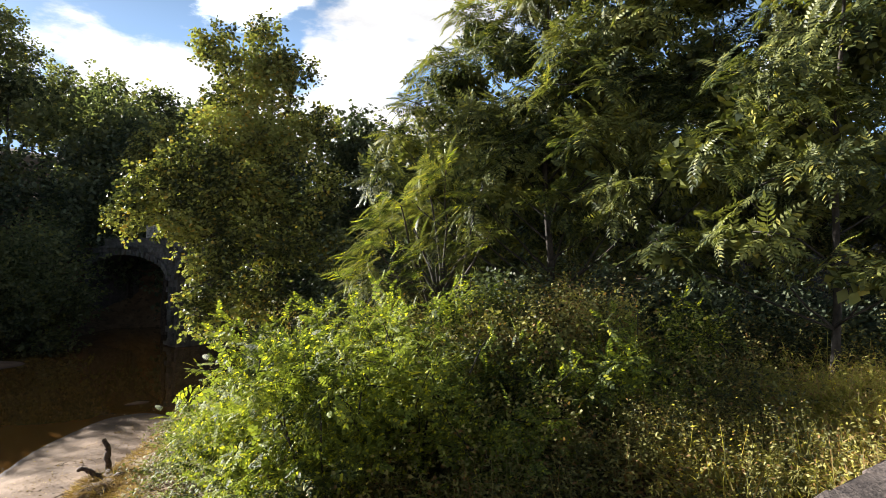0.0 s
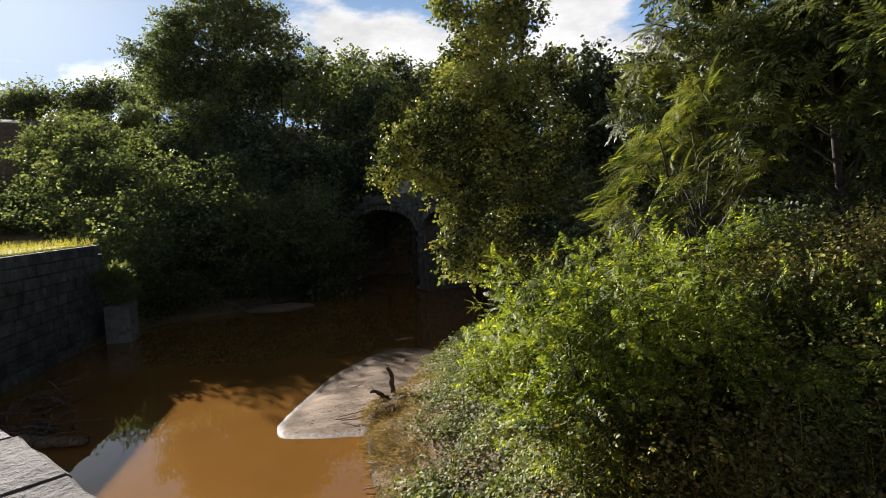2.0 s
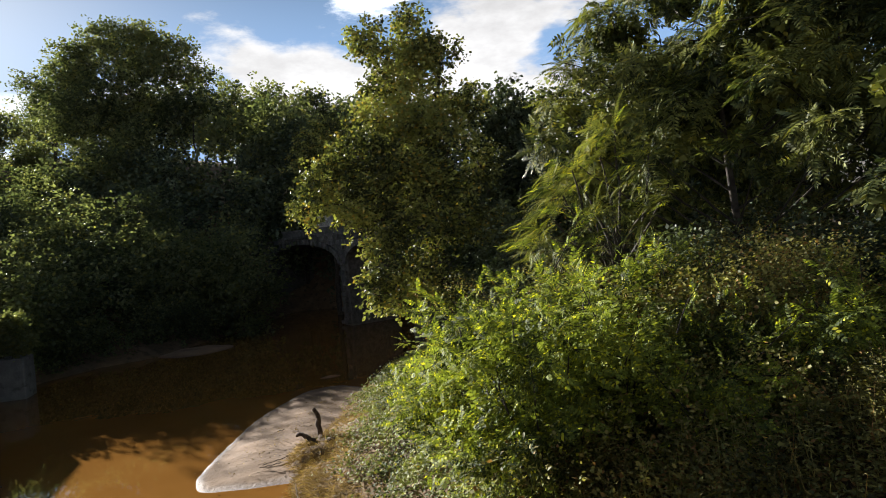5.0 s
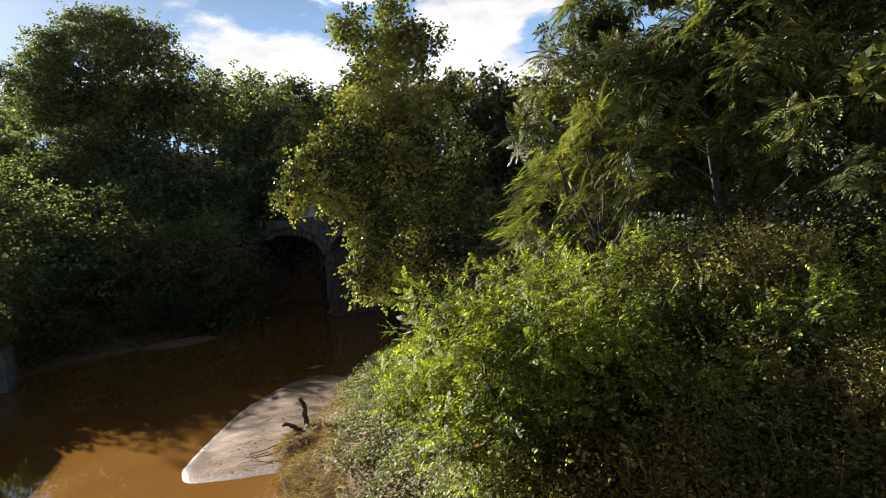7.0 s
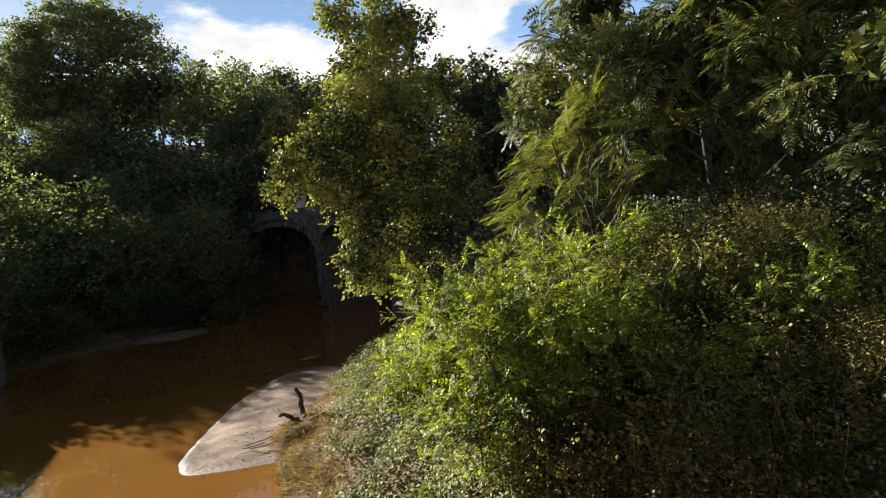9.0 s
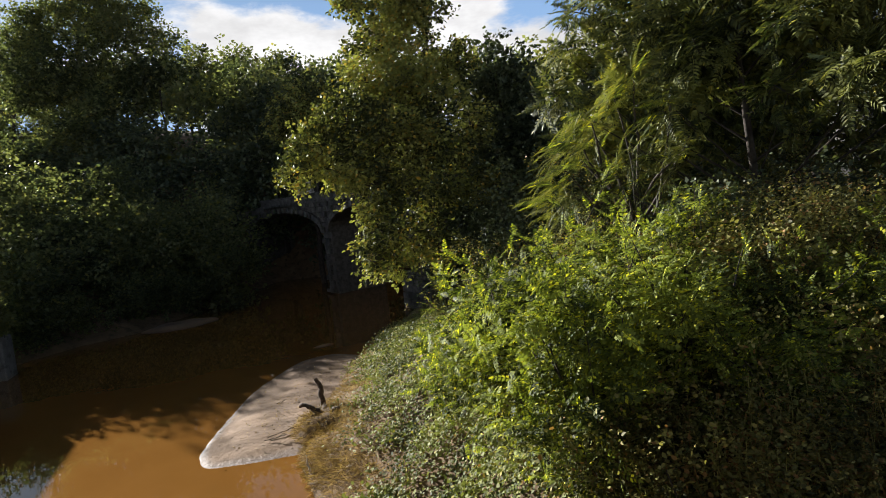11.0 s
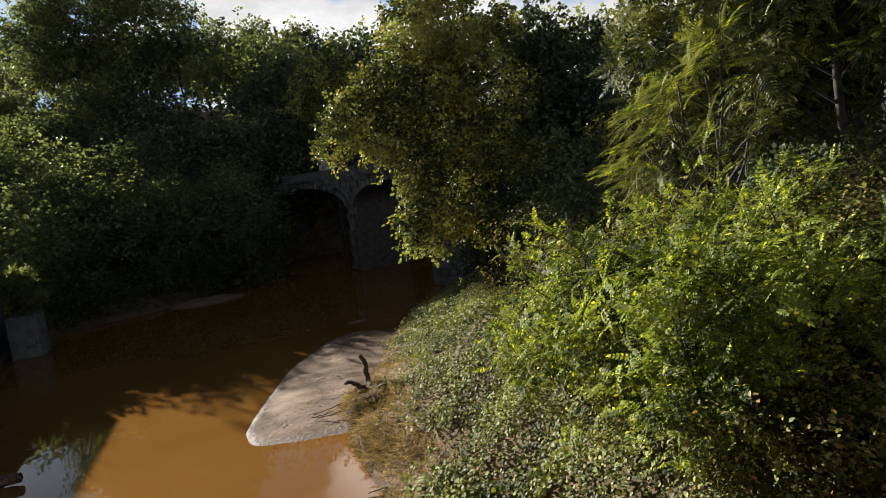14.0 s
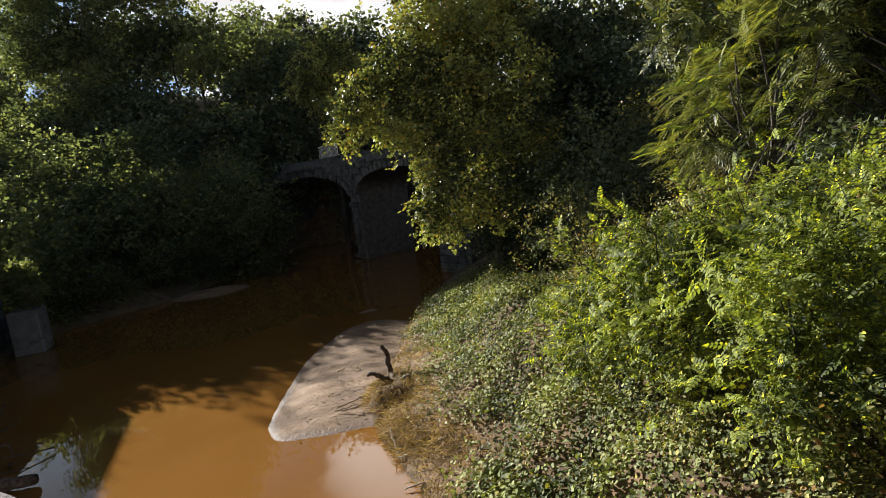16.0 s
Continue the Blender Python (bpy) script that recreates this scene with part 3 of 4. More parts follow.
    for k in range(7):
        x = 11.35
        while x < 14.3:
            w = min(r.uniform(0.5, 1.0), 14.45 - x)
            stone(x + w / 2, -0.45 + 0.42 * k, w, 0.42, 0, 0.72 + r.uniform(0, 0.05))
            x += w
    # low parapet wall with its own coping, set back from the deck edge
    bm = bmesh.new()
    box(bm, base @ Matrix.Translation((-0.5, 0.55, deck + 0.4)), 27, 0.35, 0.5)
    part("parapet_wall", bm, STONE, top)
    x = -14.0
    while x < 12.5:
        w = r.uniform(0.9, 1.6)
        if r.random() > 0.12:
            ob = new("stone", me)
            ob.parent = top
            ob.matrix_basis = base @ Matrix.Translation((x + w / 2, 0.5, deck + 0.72 + r.uniform(-0.03, 0.03))) @ pose(0, 0, 0, r.uniform(-2, 2), r.uniform(-2, 2), r.uniform(-2, 2)) @ Matrix.Diagonal((w - 0.05, 1.7, 0.17, 1))
        x += w
    # guard rail on the deck
    rail = holder("guard_rail", (foot.x, foot.y, 0), "pale weathered guard rail with upright bars on the far bridge", "railing")
    bmp = bmesh.new()
    box(bmp, Matrix.Identity(4), 0.05, 0.05, 1.0)
    mep = bpy.data.meshes.new("post")
    bmp.to_mesh(mep)
    bmp.free()
    mep.materials.append(RAIL)
    x = -6.2
    while x < -2.8:
        ob = new("post", mep)
        ob.parent = rail
        ob.matrix_basis = base @ Matrix.Translation((x, 0.75, deck + 1.3))
        x += 0.22
    for dz in (0.9, 1.78):
        bmp = bmesh.new()
        box(bmp, base @ Matrix.Translation((-4.5, 0.75, deck + dz)), 3.6, 0.07, 0.06)
        part("rail", bmp, RAIL, rail)


build_arch_bridge()


# ---------------- house behind the trees ----------------
def build_house():
    top = holder("house", (17.5, 30, 5), "grey house with a shingled gable roof glimpsed through leaves", "house")
    bm = bmesh.new()
    box(bm, Matrix.Translation((0, 0, 2.2)), 12, 8, 5.0)
    part("wall", bm, SIDING, top)
    bm = bmesh.new()
    vs = [bm.verts.new(c) for c in ((-6.5, -4.6, 4.6), (6.5, -4.6, 4.6), (6.5, 0, 7.6), (-6.5, 0, 7.6), (6.5, 4.6, 4.6), (-6.5, 4.6, 4.6),
                                    (-6.5, -4.6, 4.4), (6.5, -4.6, 4.4), (6.5, 0, 7.4), (-6.5, 0, 7.4), (6.5, 4.6, 4.4), (-6.5, 4.6, 4.4))]
    for f in ((0, 1, 2, 3), (3, 2, 4, 5), (6, 9, 8, 7), (9, 11, 10, 8), (0, 6, 7, 1), (5, 4, 10, 11), (0, 3, 9, 6), (3, 5, 11, 9), (1, 7, 8, 2), (2, 8, 10, 4)):
        bm.faces.new([vs[i] for i in f])
    part("roof", bm, ROOF, top, "grey-brown shingle roof")


build_house()


# ---------------- trees of the right bank ----------------
def zl_(x, y):
    return float(land(x, y))


def heaven(name, base, lobes, count, label, trunk=0.16, frond=0.5):
    return tree(name, (base[0], base[1], zl_(*base)), lobes, label, LEAF_HEAVEN, FROND_HEAVEN, frond, count, 5, 0.35, trunk, 0.38, "tree", "trees of the right bank", 0.5, 4)


def rosette_tree(name, base, lobes, label, trunk, frond, per_area, heart):
    """A feathered-leaf tree: every shoot ends in a ring of long drooping leaves."""
    place = (base[0], base[1], zl_(*base))
    top = holder(name, place, label, "tree", "trees of the right bank")
    t = Tubes()
    lobes = np.asarray(lobes, float)
    foot = np.array([base[0], base[1], place[2] - 0.3])
    peak = lobes[lobes[:, 2].argmax(), :3]
    t.add(foot + (peak - foot) * np.linspace(0, 1, 12)[:, None] + np.sin(np.linspace(0, 9, 12))[:, None] * np.array([0.08, 0.05, 0]), trunk * np.linspace(1, 0.2, 12), 8)
    P, A = [], []
    for l in lobes:
        c, r = l[:3], l[3:]
        rise = np.clip((c[2] - foot[2] - 0.9 * np.hypot(*(c - foot)[:2])) / (peak[2] - foot[2]), 0.15, 0.95)
        t.limb(foot + (peak - foot) * rise, c, trunk * (0.36 - 0.24 * rise), trunk * 0.09, -0.04, 0.08, 8, 6)
        n = max(6, int(per_area * 4 * (r[0] * r[1] + r[1] * r[2] + r[0] * r[2])))
        d = unit(rng.normal(size=(n, 3)) + np.array([-0.15, -0.35, 0.1]))
        p = c + r * d * rng.uniform(0.72, 1.12, (n, 1))
        for e in p[::5]:
            t.limb(c, e, trunk * 0.12, 0.012, 0.04, 0.12, 5, 4)
        P.append(p)
        A.append(unit(d * 0.75 + rng.normal(0, 0.25, (n, 3)) + np.array([0, 0, 0.5])))
    t.done("trunk", BARK, top, "slim grey-brown trunk with upswept limbs")
    P, A = np.vstack(P), np.vstack(A)
    n, each = len(P), 8
    side = unit(np.cross(A, rng.normal(size=(n, 3))))
    other = np.cross(A, side)
    ang = (np.arange(each)[None] * 2.4 + rng.uniform(0, 6.3, (n, 1)) + rng.normal(0, 0.25, (n, each)))[..., None]
    ring = side[:, None] * np.cos(ang) + other[:, None] * np.sin(ang)
    D = unit(ring + A[:, None] * rng.uniform(0.05, 0.75, (n, each, 1)) + np.array([0, 0, -0.12]))
    U = unit(A[:, None] + np.array([0, 0, 0.6]) + rng.normal(0, 0.2, (n, each, 3)) + 0.25 * np.array(SUN_WAY))
    Q = P[:, None] - A[:, None] * rng.uniform(0, 0.22, (n, each, 1))
    S = frond * rng.uniform(0.65, 1.15, (n, each))
    V, F = join([scatter(FROND_ROSETTE, Q.reshape(-1, 3), D.reshape(-1, 3), U.reshape(-1, 3), S.ravel()), filling(lobes * np.array([1, 1, 1, 0.85, 0.85, 0.85]) + np.array([0.1, 0.35, -0.1, 0, 0, 0]), heart, 0.2)])
    mesh_object("crown", shift(V, top), F, LEAF_HEAVEN, top)


rosette_tree("heaven_tree", (2.4, 14.2), [(0.2, 15.6, 11.5, 1.1, 0.9, 0.9), (-0.6, 15.0, 10.5, 0.69, 0.62, 0.59), (-1.2, 14.5, 9.5, 0.62, 0.56, 0.53), (-1.7, 14.0, 8.8, 0.48, 0.43, 0.41), (0.9, 14.7, 10.3, 0.87, 0.78, 0.74), (0.1, 14.7, 9.3, 0.84, 0.75, 0.71), (1.4, 13.7, 9.0, 0.82, 0.73, 0.7), (-0.6, 14.0, 8.4, 0.58, 0.52, 0.49), (0.8, 13.6, 8.0, 0.65, 0.58, 0.55),
             (2.1, 13.8, 10.4, 0.91, 0.83, 0.77), (2.9, 12.5, 9.2, 0.82, 0.73, 0.69), (2.5, 12.2, 7.9, 0.6, 0.54, 0.52), (1.5, 15.1, 12.1, 1.08, 0.97, 0.91), (2.9, 13.4, 11.4, 0.99, 0.89, 0.84), (4.0, 12.6, 9.9, 0.91, 0.82, 0.77), (3.3, 11.2, 8.0, 0.6, 0.54, 0.51), (0.7, 16.0, 12.9, 0.87, 0.78, 0.74), (2.2, 14.1, 13.4, 1.22, 1.05, 0.87),
             (3.9, 12.6, 11.9, 1.08, 0.92, 0.85), (-0.9, 15.0, 7.6, 0.8, 0.7, 0.7), (0.6, 14.9, 7.0, 0.89, 0.79, 0.59), (2.1, 14.7, 9.3, 1.33, 0.97, 1.15), (3.3, 12.5, 10.3, 1.24, 0.93, 1.01), (4.9, 11.9, 8.9, 1.15, 0.85, 0.92), (5.4, 12.3, 10.9, 1.31, 0.92, 1.08), (6.5, 11.8, 9.5, 1.23, 0.92, 1.08), (7.2, 11.9, 11.5, 1.38, 1.0, 1.15), (5.5, 12.6, 12.8, 1.46, 1.0, 1.0)],
             "tall leafy tree with long feathered drooping leaves", 0.11, 0.64, 1.7, 13000)
rosette_tree("heaven_tree", (6.3, 9.9), [(6.2, 9.6, 8.5, 1.5, 1.2, 0.9), (5.2, 9.9, 9.6, 1.2, 1.0, 0.8), (6.8, 9.9, 10.6, 1.6, 1.2, 1.0), (7.8, 8.8, 7.4, 0.9, 0.9, 0.7), (4.6, 9.2, 7.2, 0.9, 0.8, 0.4), (8.2, 8.7, 9.2, 1.3, 1.0, 0.9), (6.4, 9.8, 12.4, 1.8, 1.5, 1.2), (3.6, 9.9, 6.9, 0.7, 0.6, 0.35), (5.9, 8.5, 6.6, 0.8, 0.6, 0.35), (4.2, 10.4, 8.6, 1.0, 0.9, 0.6)],
             "leafy feathered-leaf tree with a pale slim trunk", 0.075, 0.55, 1.2, 5000)
heaven("heaven_tree", (10, 19), [(8, 18, 7.4, 3.5, 2, 2.2), (12.5, 16.5, 7.8, 3, 2, 2.5), (10, 18, 10, 4.5, 2.5, 4), (5, 19.5, 9, 4, 2.5, 3.5), (6, 19.5, 14, 4, 2.5, 3.5), (13, 17, 13, 4, 3, 4), (13, 15, 8, 3, 2, 3), (1.6, 20, 8, 3.0, 2, 2.6), (1.6, 20, 11, 2.4, 2, 2.0)], 1500, "dense dark feathered-leaf tree further up the bank", 0.22, 0.6)


def sapling():
    """A young feathered-leaf tree; each of its long leaves is a part."""
    base = (-0.2, 13.4, zl_(-0.2, 13.4))
    top = holder("heaven_tree_sapling", base, "young tree with long drooping fern-like leaves and yellow-green tips", "tree", "trees of the right bank")
    t = Tubes()
    r = random.Random(5)
    leaf_meshes = []
    for k in range(3):
        v, f = pinnate(13, 0.2 + 0.01 * k, 0.036, 0.42 + 0.12 * k, 76, 0.25)
        me = bpy.data.meshes.new("leaf")
        me.from_pydata([tuple(a) for a in v], [], [tuple(int(i) for i in q) for q in f])
        me.materials.append(LEAF_HEAVEN if k else LEAF_LOCUST)
        leaf_meshes.append(me)
    tips = [(-1.2, 11.6, 7.3), (-0.6, 11.7, 6.7), (-1.5, 11.9, 6.5), (-0.5, 12.7, 8.3), (-1.0, 12.0, 7.8), (-1.6, 12.3, 7.0), (-0.3, 12.0, 7.2), (0.5, 12.4, 8.0), (-1.3, 12.6, 6.2), (-0.4, 12.2, 6.3), (0.4, 12.0, 6.9), (-0.9, 13.0, 7.6), (0.9, 12.9, 7.4), (-1.9, 12.9, 6.4), (-0.1, 12.6, 8.6), (-1.5, 13.2, 7.4)]
    for tip in tips:
        t.limb((base[0], base[1], base[2] + r.uniform(0.5, 2.2)), tip, 0.05, 0.015, 0.08, 0.1, 8, 5)
        for i in range(14):
            ang = r.uniform(0, 2 * math.pi)
            lift = r.uniform(-0.25, 0.65)
            d = Vector((math.cos(ang) * 0.8 - 0.75, math.sin(ang) * 0.8 - 0.45, lift)).normalized()
            u = Vector((r.uniform(-0.9, 0.0), r.uniform(-0.3, 0.4), 0.8))
            z = (u - u.dot(d) * d).normalized()
            y = z.cross(d)
            s = r.uniform(0.6, 0.95)
            p = Vector(tip) + Vector((r.uniform(-0.12, 0.12), r.uniform(-0.12, 0.12), r.uniform(-0.35, 0.08))) - Vector(base)
            m = Matrix(((d.x, y.x, z.x), (d.y, y.y, z.y), (d.z, y.z, z.z))).to_4x4()
            ob = new("leaf", leaf_meshes[0 if i < 2 else r.choice((1, 2))])
            ob.parent = top
            ob.matrix_basis = Matrix.Translation(p) @ m @ Matrix.Scale(s, 4)
    t.done("trunk", BARK, top)


sapling()

tree("broad_leaved_tree", (-7.2, 26.3, zl_(-7.2, 26.3)),
     [(-9.5, 23.8, 15.0, 0.7, 0.7, 0.75), (-7.8, 24.8, 15.2, 0.8, 0.8, 0.85), (-6.6, 24.7, 14.2, 0.86, 0.82, 0.8), (-8.7, 24.0, 13.6, 1.07, 1.0, 1.0), (-6.9, 24.8, 12.8, 1.16, 1.1, 1.05), (-5.7, 25.6, 12.1, 0.8, 0.8, 0.8),
      (-8.8, 23.1, 11.5, 1.2, 1.14, 1.08), (-7.3, 23.7, 10.9, 1.35, 1.3, 1.2), (-9.7, 22.3, 9.9, 1.08, 1.0, 0.98), (-11.1, 21.8, 9.2, 0.8, 0.77, 0.6), (-11.7, 21.6, 8.2, 0.55, 0.5, 0.4), (-10.3, 21.7, 8.1, 0.8, 0.76, 0.6),
      (-8.1, 22.1, 9.0, 1.24, 1.18, 1.1), (-6.6, 23.5, 8.8, 1.3, 1.2, 1.16), (-8.7, 21.6, 7.4, 1.05, 1.0, 0.9), (-7.2, 22.3, 6.9, 1.15, 1.1, 1.0), (-8.6, 21.3, 5.8, 0.85, 0.8, 0.8), (-7.6, 21.9, 5.2, 0.8, 0.8, 0.75),
      (-9.0, 21.2, 4.6, 0.6, 0.6, 0.6), (-5.6, 23.8, 7.1, 0.93, 0.9, 0.84), (-5.3, 25.0, 9.5, 0.97, 0.92, 0.87), (-8.3, 21.9, 4.4, 0.5, 0.5, 0.7), (-6.5, 22.2, 4.9, 0.5, 0.55, 0.75)],
     "broad-leaved tree with yellowing green leaves leaning over the creek", LEAF_BROAD, LEAF_OVATE, 0.15, 3300, 14, 0.55, 0.24, 0.15, "tree", "trees of the right bank", 0.4, 6, heart=0.45, clumps=7)
tree("dark_tree", (-4.2, 28.5, zl_(-4.2, 28.5)),
     [(-4.6, 28, 12.2, 1.4, 1.3, 1.4), (-3.2, 28.5, 11.6, 1.5, 1.4, 1.4), (-4.6, 28, 9.2, 2.2, 1.8, 2), (-2.2, 28, 8.6, 2.4, 2, 2.2), (-4.5, 27.5, 5.8, 3, 2, 2.4), (-6.0, 29.5, 4.5, 2.0, 2, 2.6), (-1.2, 26, 6, 2.6, 2, 2.4), (0.5, 24, 8, 2.4, 2, 2.4)],
     "dark green tree standing behind the broad-leaved one", LEAF_DARK, LEAF_PLAIN, 0.22, 1900, 12, 0.6, 0.22, 0.1, "tree", "trees of the right bank")


# ---------------- bushes of the near bank ----------------

def locust_bush(centre, radii, count, label):
    x, y, z = centre
    base = (x + 0.3, y + 0.4, zl_(x + 0.3, y + 0.4))
    top = holder("locust_bush", base, label, "bush", "bushes on the near bank")
    t = Tubes()
    for i in range(7):
        e = np.array(centre) + unit(rng.normal(size=3)) * np.array(radii) * 0.7
        t.limb((base[0] + rng.normal(0, 0.1), base[1] + rng.normal(0, 0.1), base[2] - 0.1), e, 0.03, 0.008, 0.05, 0.12, 8, 5)
    count = int(count * 0.5)
    P, d = in_lobes([(*centre, *radii), (x - 0.3, y - 0.3, z - radii[2] * 0.9, radii[0] * 0.9, radii[1] * 0.9, radii[2] * 0.9)], count, 0.35)
    m = 12
    a = np.array(centre) + rng.normal(0, 0.35, (m, 3)) * np.array(radii)
    w = unit(rng.normal(0, 0.6, (m, 3)) * (1, 1, 0.3) + np.array([-0.25, -0.15, 0.75])) * rng.uniform(0.7, 1.25, (m, 1)) * max(radii)
    s = np.repeat(np.linspace(0.35, 1.0, 16)[None], m, 0)
    Q = (a[:, None] + w[:, None] * s[..., None]).reshape(-1, 3)
    shoots = scatter(FROND_LOCUST, Q, rng.normal(0, 0.7, Q.shape) + np.repeat(w, 16, 0) * 0.5, rng.normal(0, 0.35, Q.shape) + np.array([0, 0, 1.0]) + 0.5 * np.array(SUN_WAY), 0.17 + 0.1 * rng.random(len(Q)))
    for k in range(m):
        t.limb(a[k], a[k] + w[k], 0.012, 0.004, 0.03, 0.08, 5, 4)
    t.done("stem", BARK, top)
    V, F = join([shoots, sprays(P, d, 8, 0.34, FROND_LOCUST, 0.225, 0.1, 1.0, 0.45), filling([(*centre, *radii), (x - 0.2, y - 0.2, z - radii[2], *radii)], 800, 0.075)])
    mesh_object("foliage", shift(V, top), F, LEAF_LOCUST, top)


BUSH = "bright green locust bush with small feathered leaves"
for c, r_, k in (((-2.5, 8.9, 4.7), (0.9, 0.8, 0.8), 330), ((-1.6, 7.3, 4.9), (0.9, 0.8, 0.8), 340), ((-0.6, 7.9, 5.1), (1.0, 0.8, 0.7), 360), 
                 ((-1.3, 9.6, 5.2), (1.2, 0.9, 0.9), 360), ((0.1, 10.0, 5.1), (1.2, 0.9, 0.8), 330), ((-3.4, 11.2, 4.0), (0.9, 0.8, 0.8), 240), ((-2.9, 10.4, 4.4), (0.8, 0.7, 0.7), 240), ((1.4, 8.3, 4.8), (0.8, 0.7, 0.6), 150), ((2.8, 8.9, 5.0), (0.8, 0.7, 0.6), 140), ((0.5, 7.2, 4.3), (0.7, 0.6, 0.5), 120), ((4.0, 9.8, 5.2), (0.7, 0.6, 0.5), 90)):
    locust_bush(c, r_, k, BUSH)


def leafy_bush(name, centre, radii, count, mat, leaf, label, template=LEAF_PLAIN, group="bushes on the near bank", each=15, reach=0.35):
    x, y, z = centre
    base = (x, y, zl_(x, y))
    top = holder(name, base, label, "bush", group)
    t = Tubes()
    for i in range(6):
        e = np.array(centre) + unit(rng.normal(size=3)) * np.array(radii) * 0.7
        t.limb((base[0], base[1], base[2] - 0.1), e, 0.025, 0.007, 0.05, 0.12, 7, 5)
    t.done("stem", BARK, top)
    P, d = in_lobes([(*centre, *radii)], count, 0.4)
    V, F = join([sprays(P, d, each, reach, template, leaf, 0.1, 0.9, 0.5), filling([(*centre, *radii)], 1000, leaf * 1.15)])
    mesh_object("foliage", shift(V, top), F, mat, top)


for c, r_, k in (((-1.2, 8.6, 3.5), (1.5, 1.2, 1.3), 700), ((0.6, 8.0, 4.0), (1.5, 1.3, 1.0), 560), ((2.2, 8.2, 4.3), (1.4, 1.1, 0.8), 450), ((3.6, 8.9, 4.7), (1.2, 1.0, 0.6), 320), ((3.2, 10.4, 4.7), (1.4, 1.0, 0.7), 420), ((0.4, 11, 5.0), (1.6, 1.2, 1.3), 500),
                 ((2.2, 11.2, 5.4), (1.6, 1.2, 1.0), 420), ((6.0, 11.4, 4.9), (1.6, 1.0, 0.7), 420), ((-0.4, 6.4, 3.4), (1.2, 0.9, 1.0), 450), ((1.4, 6.3, 3.5), (1.2, 1.0, 0.6), 300), ((-2.6, 12.5, 3.8), (1.4, 1.2, 1.3), 420), ((-3.4, 16, 4.2), (1.8, 1.6, 1.6), 450), ((8.6, 10.2, 5.0), (1.4, 1.0, 0.7), 380), ((4.5, 17.0, 5.8), (2.2, 1.4, 1.7), 420), ((8.5, 16.0, 5.9), (2.4, 1.4, 1.8), 420), ((12.5, 15.0, 6.0), (2.4, 1.4, 1.8), 420), ((10.0, 12.0, 5.6), (1.8, 1.2, 1.2), 380), ((16, 13, 6.2), (2.2, 1.6, 1.8), 380), ((-0.6, 16.5, 6.0), (1.8, 1.4, 1.8), 420), ((-0.5, 12.9, 5.0), (1.3, 1.0, 1.2), 400), ((1.0, 9.3, 5.1), (1.1, 0.9, 0.8), 420), ((2.3, 9.9, 5.2), (1.2, 0.9, 0.85), 420)):
    leafy_bush("bank_shrub", c, r_, k, LEAF_WEED, 0.055 if c[1] < 9 else 0.062, "dense olive-green shrub tangled with creepers", LEAF_OVATE if c[1] < 9.5 else LEAF_PLAIN, each=11)


# ---------------- trees of the left and far banks ----------------
def far_tree(name, x, y, lobes, count, label, mat=LEAF_FAR, leaf=0.34, each=8, reach=1.0, trunk=0.3):
    return tree(name, (x, y, zl_(x, y)), lobes, label, mat, LEAF_PLAIN, leaf, count, each, reach, trunk, 0.12, "tree", "trees of the far bank", 0.5, 3)


TALL = "tall leafy tree on the shaded far bank"
far_tree("tall_tree", -55, 63.5, [(-56.8, 63.9, 32.2, 4.3, 3.9, 3.9), (-62.0, 62.6, 31.0, 3.8, 3.5, 3.5), (-51.4, 65.0, 30.7, 3.8, 3.5, 3.5), (-47.5, 64.5, 27.6, 2.6, 2.3, 2.3), (-64.5, 61.9, 29.1, 2.4, 2.1, 2.1), (-59.4, 63.4, 35.0, 2.1, 1.9, 1.9), (-53.6, 64.7, 34.1, 2.4, 2.1, 2.1), (-54.9, 61.6, 25.3, 5.1, 4.6, 4.6), (-60.5, 59.0, 23.9, 3.7, 3.3, 3.3), (-47.6, 61.9, 22.8, 3.3, 3.0, 3.0), (-52.0, 58.3, 18.3, 4.5, 4.1, 4.1)], 4300, TALL, LEAF_FAR, 0.36)
for x, y, z in ((-49.5, 76.5, 31.0), (-46.0, 79, 31.0), (-53, 77, 29.5), (-37.2, 77, 28.2), (-34.0, 79.5, 27.4), (-41.5, 80, 29.0), (-64, 72, 25.0), (-72, 70.5, 25.0), (-80, 70, 25.5)):
    far_tree("hill_tree", x, y, [(x, y, z - 2.0, 2.2, 2.0, 1.7), (x - 1.5, y, z - 3.8, 2.2, 2.2, 1.8), (x + 1.8, y, z - 4.2, 2.4, 2.2, 1.9), (x, y - 1, z - 7.5, 3.6, 2.6, 3.2)], 520, "rounded leafy tree on the wooded hill", LEAF_FAR, 0.4, 8, 0.9)
# Its sunlit look is partly put into the colour: brighter leaves than its neighbours.
x, y = -24.0, 50.5
far_tree("sunlit_tree", x, y, [(x, y, 16.3, 2.0, 1.8, 1.5), (x - 1.9, y, 14.6, 1.6, 1.5, 1.1), (x + 1.9, y, 15.0, 1.7, 1.6, 1.3), (x, y, 12.6, 2.6, 2.0, 1.6)], 900, "rounded light green tree catching the sun behind the far bridge", LEAF_BROAD, 0.26, 9, 0.7)
far_tree("airy_tree", -75, 69, [(-76, 70, 31.6, 3.0, 3.2, 2.7), (-71.5, 70, 32.2, 2.8, 3.2, 2.7), (-74, 69, 27, 4.0, 4.0, 3.4)], 750, "thin airy tree against the bright sky", LEAF_FAR, 0.34)
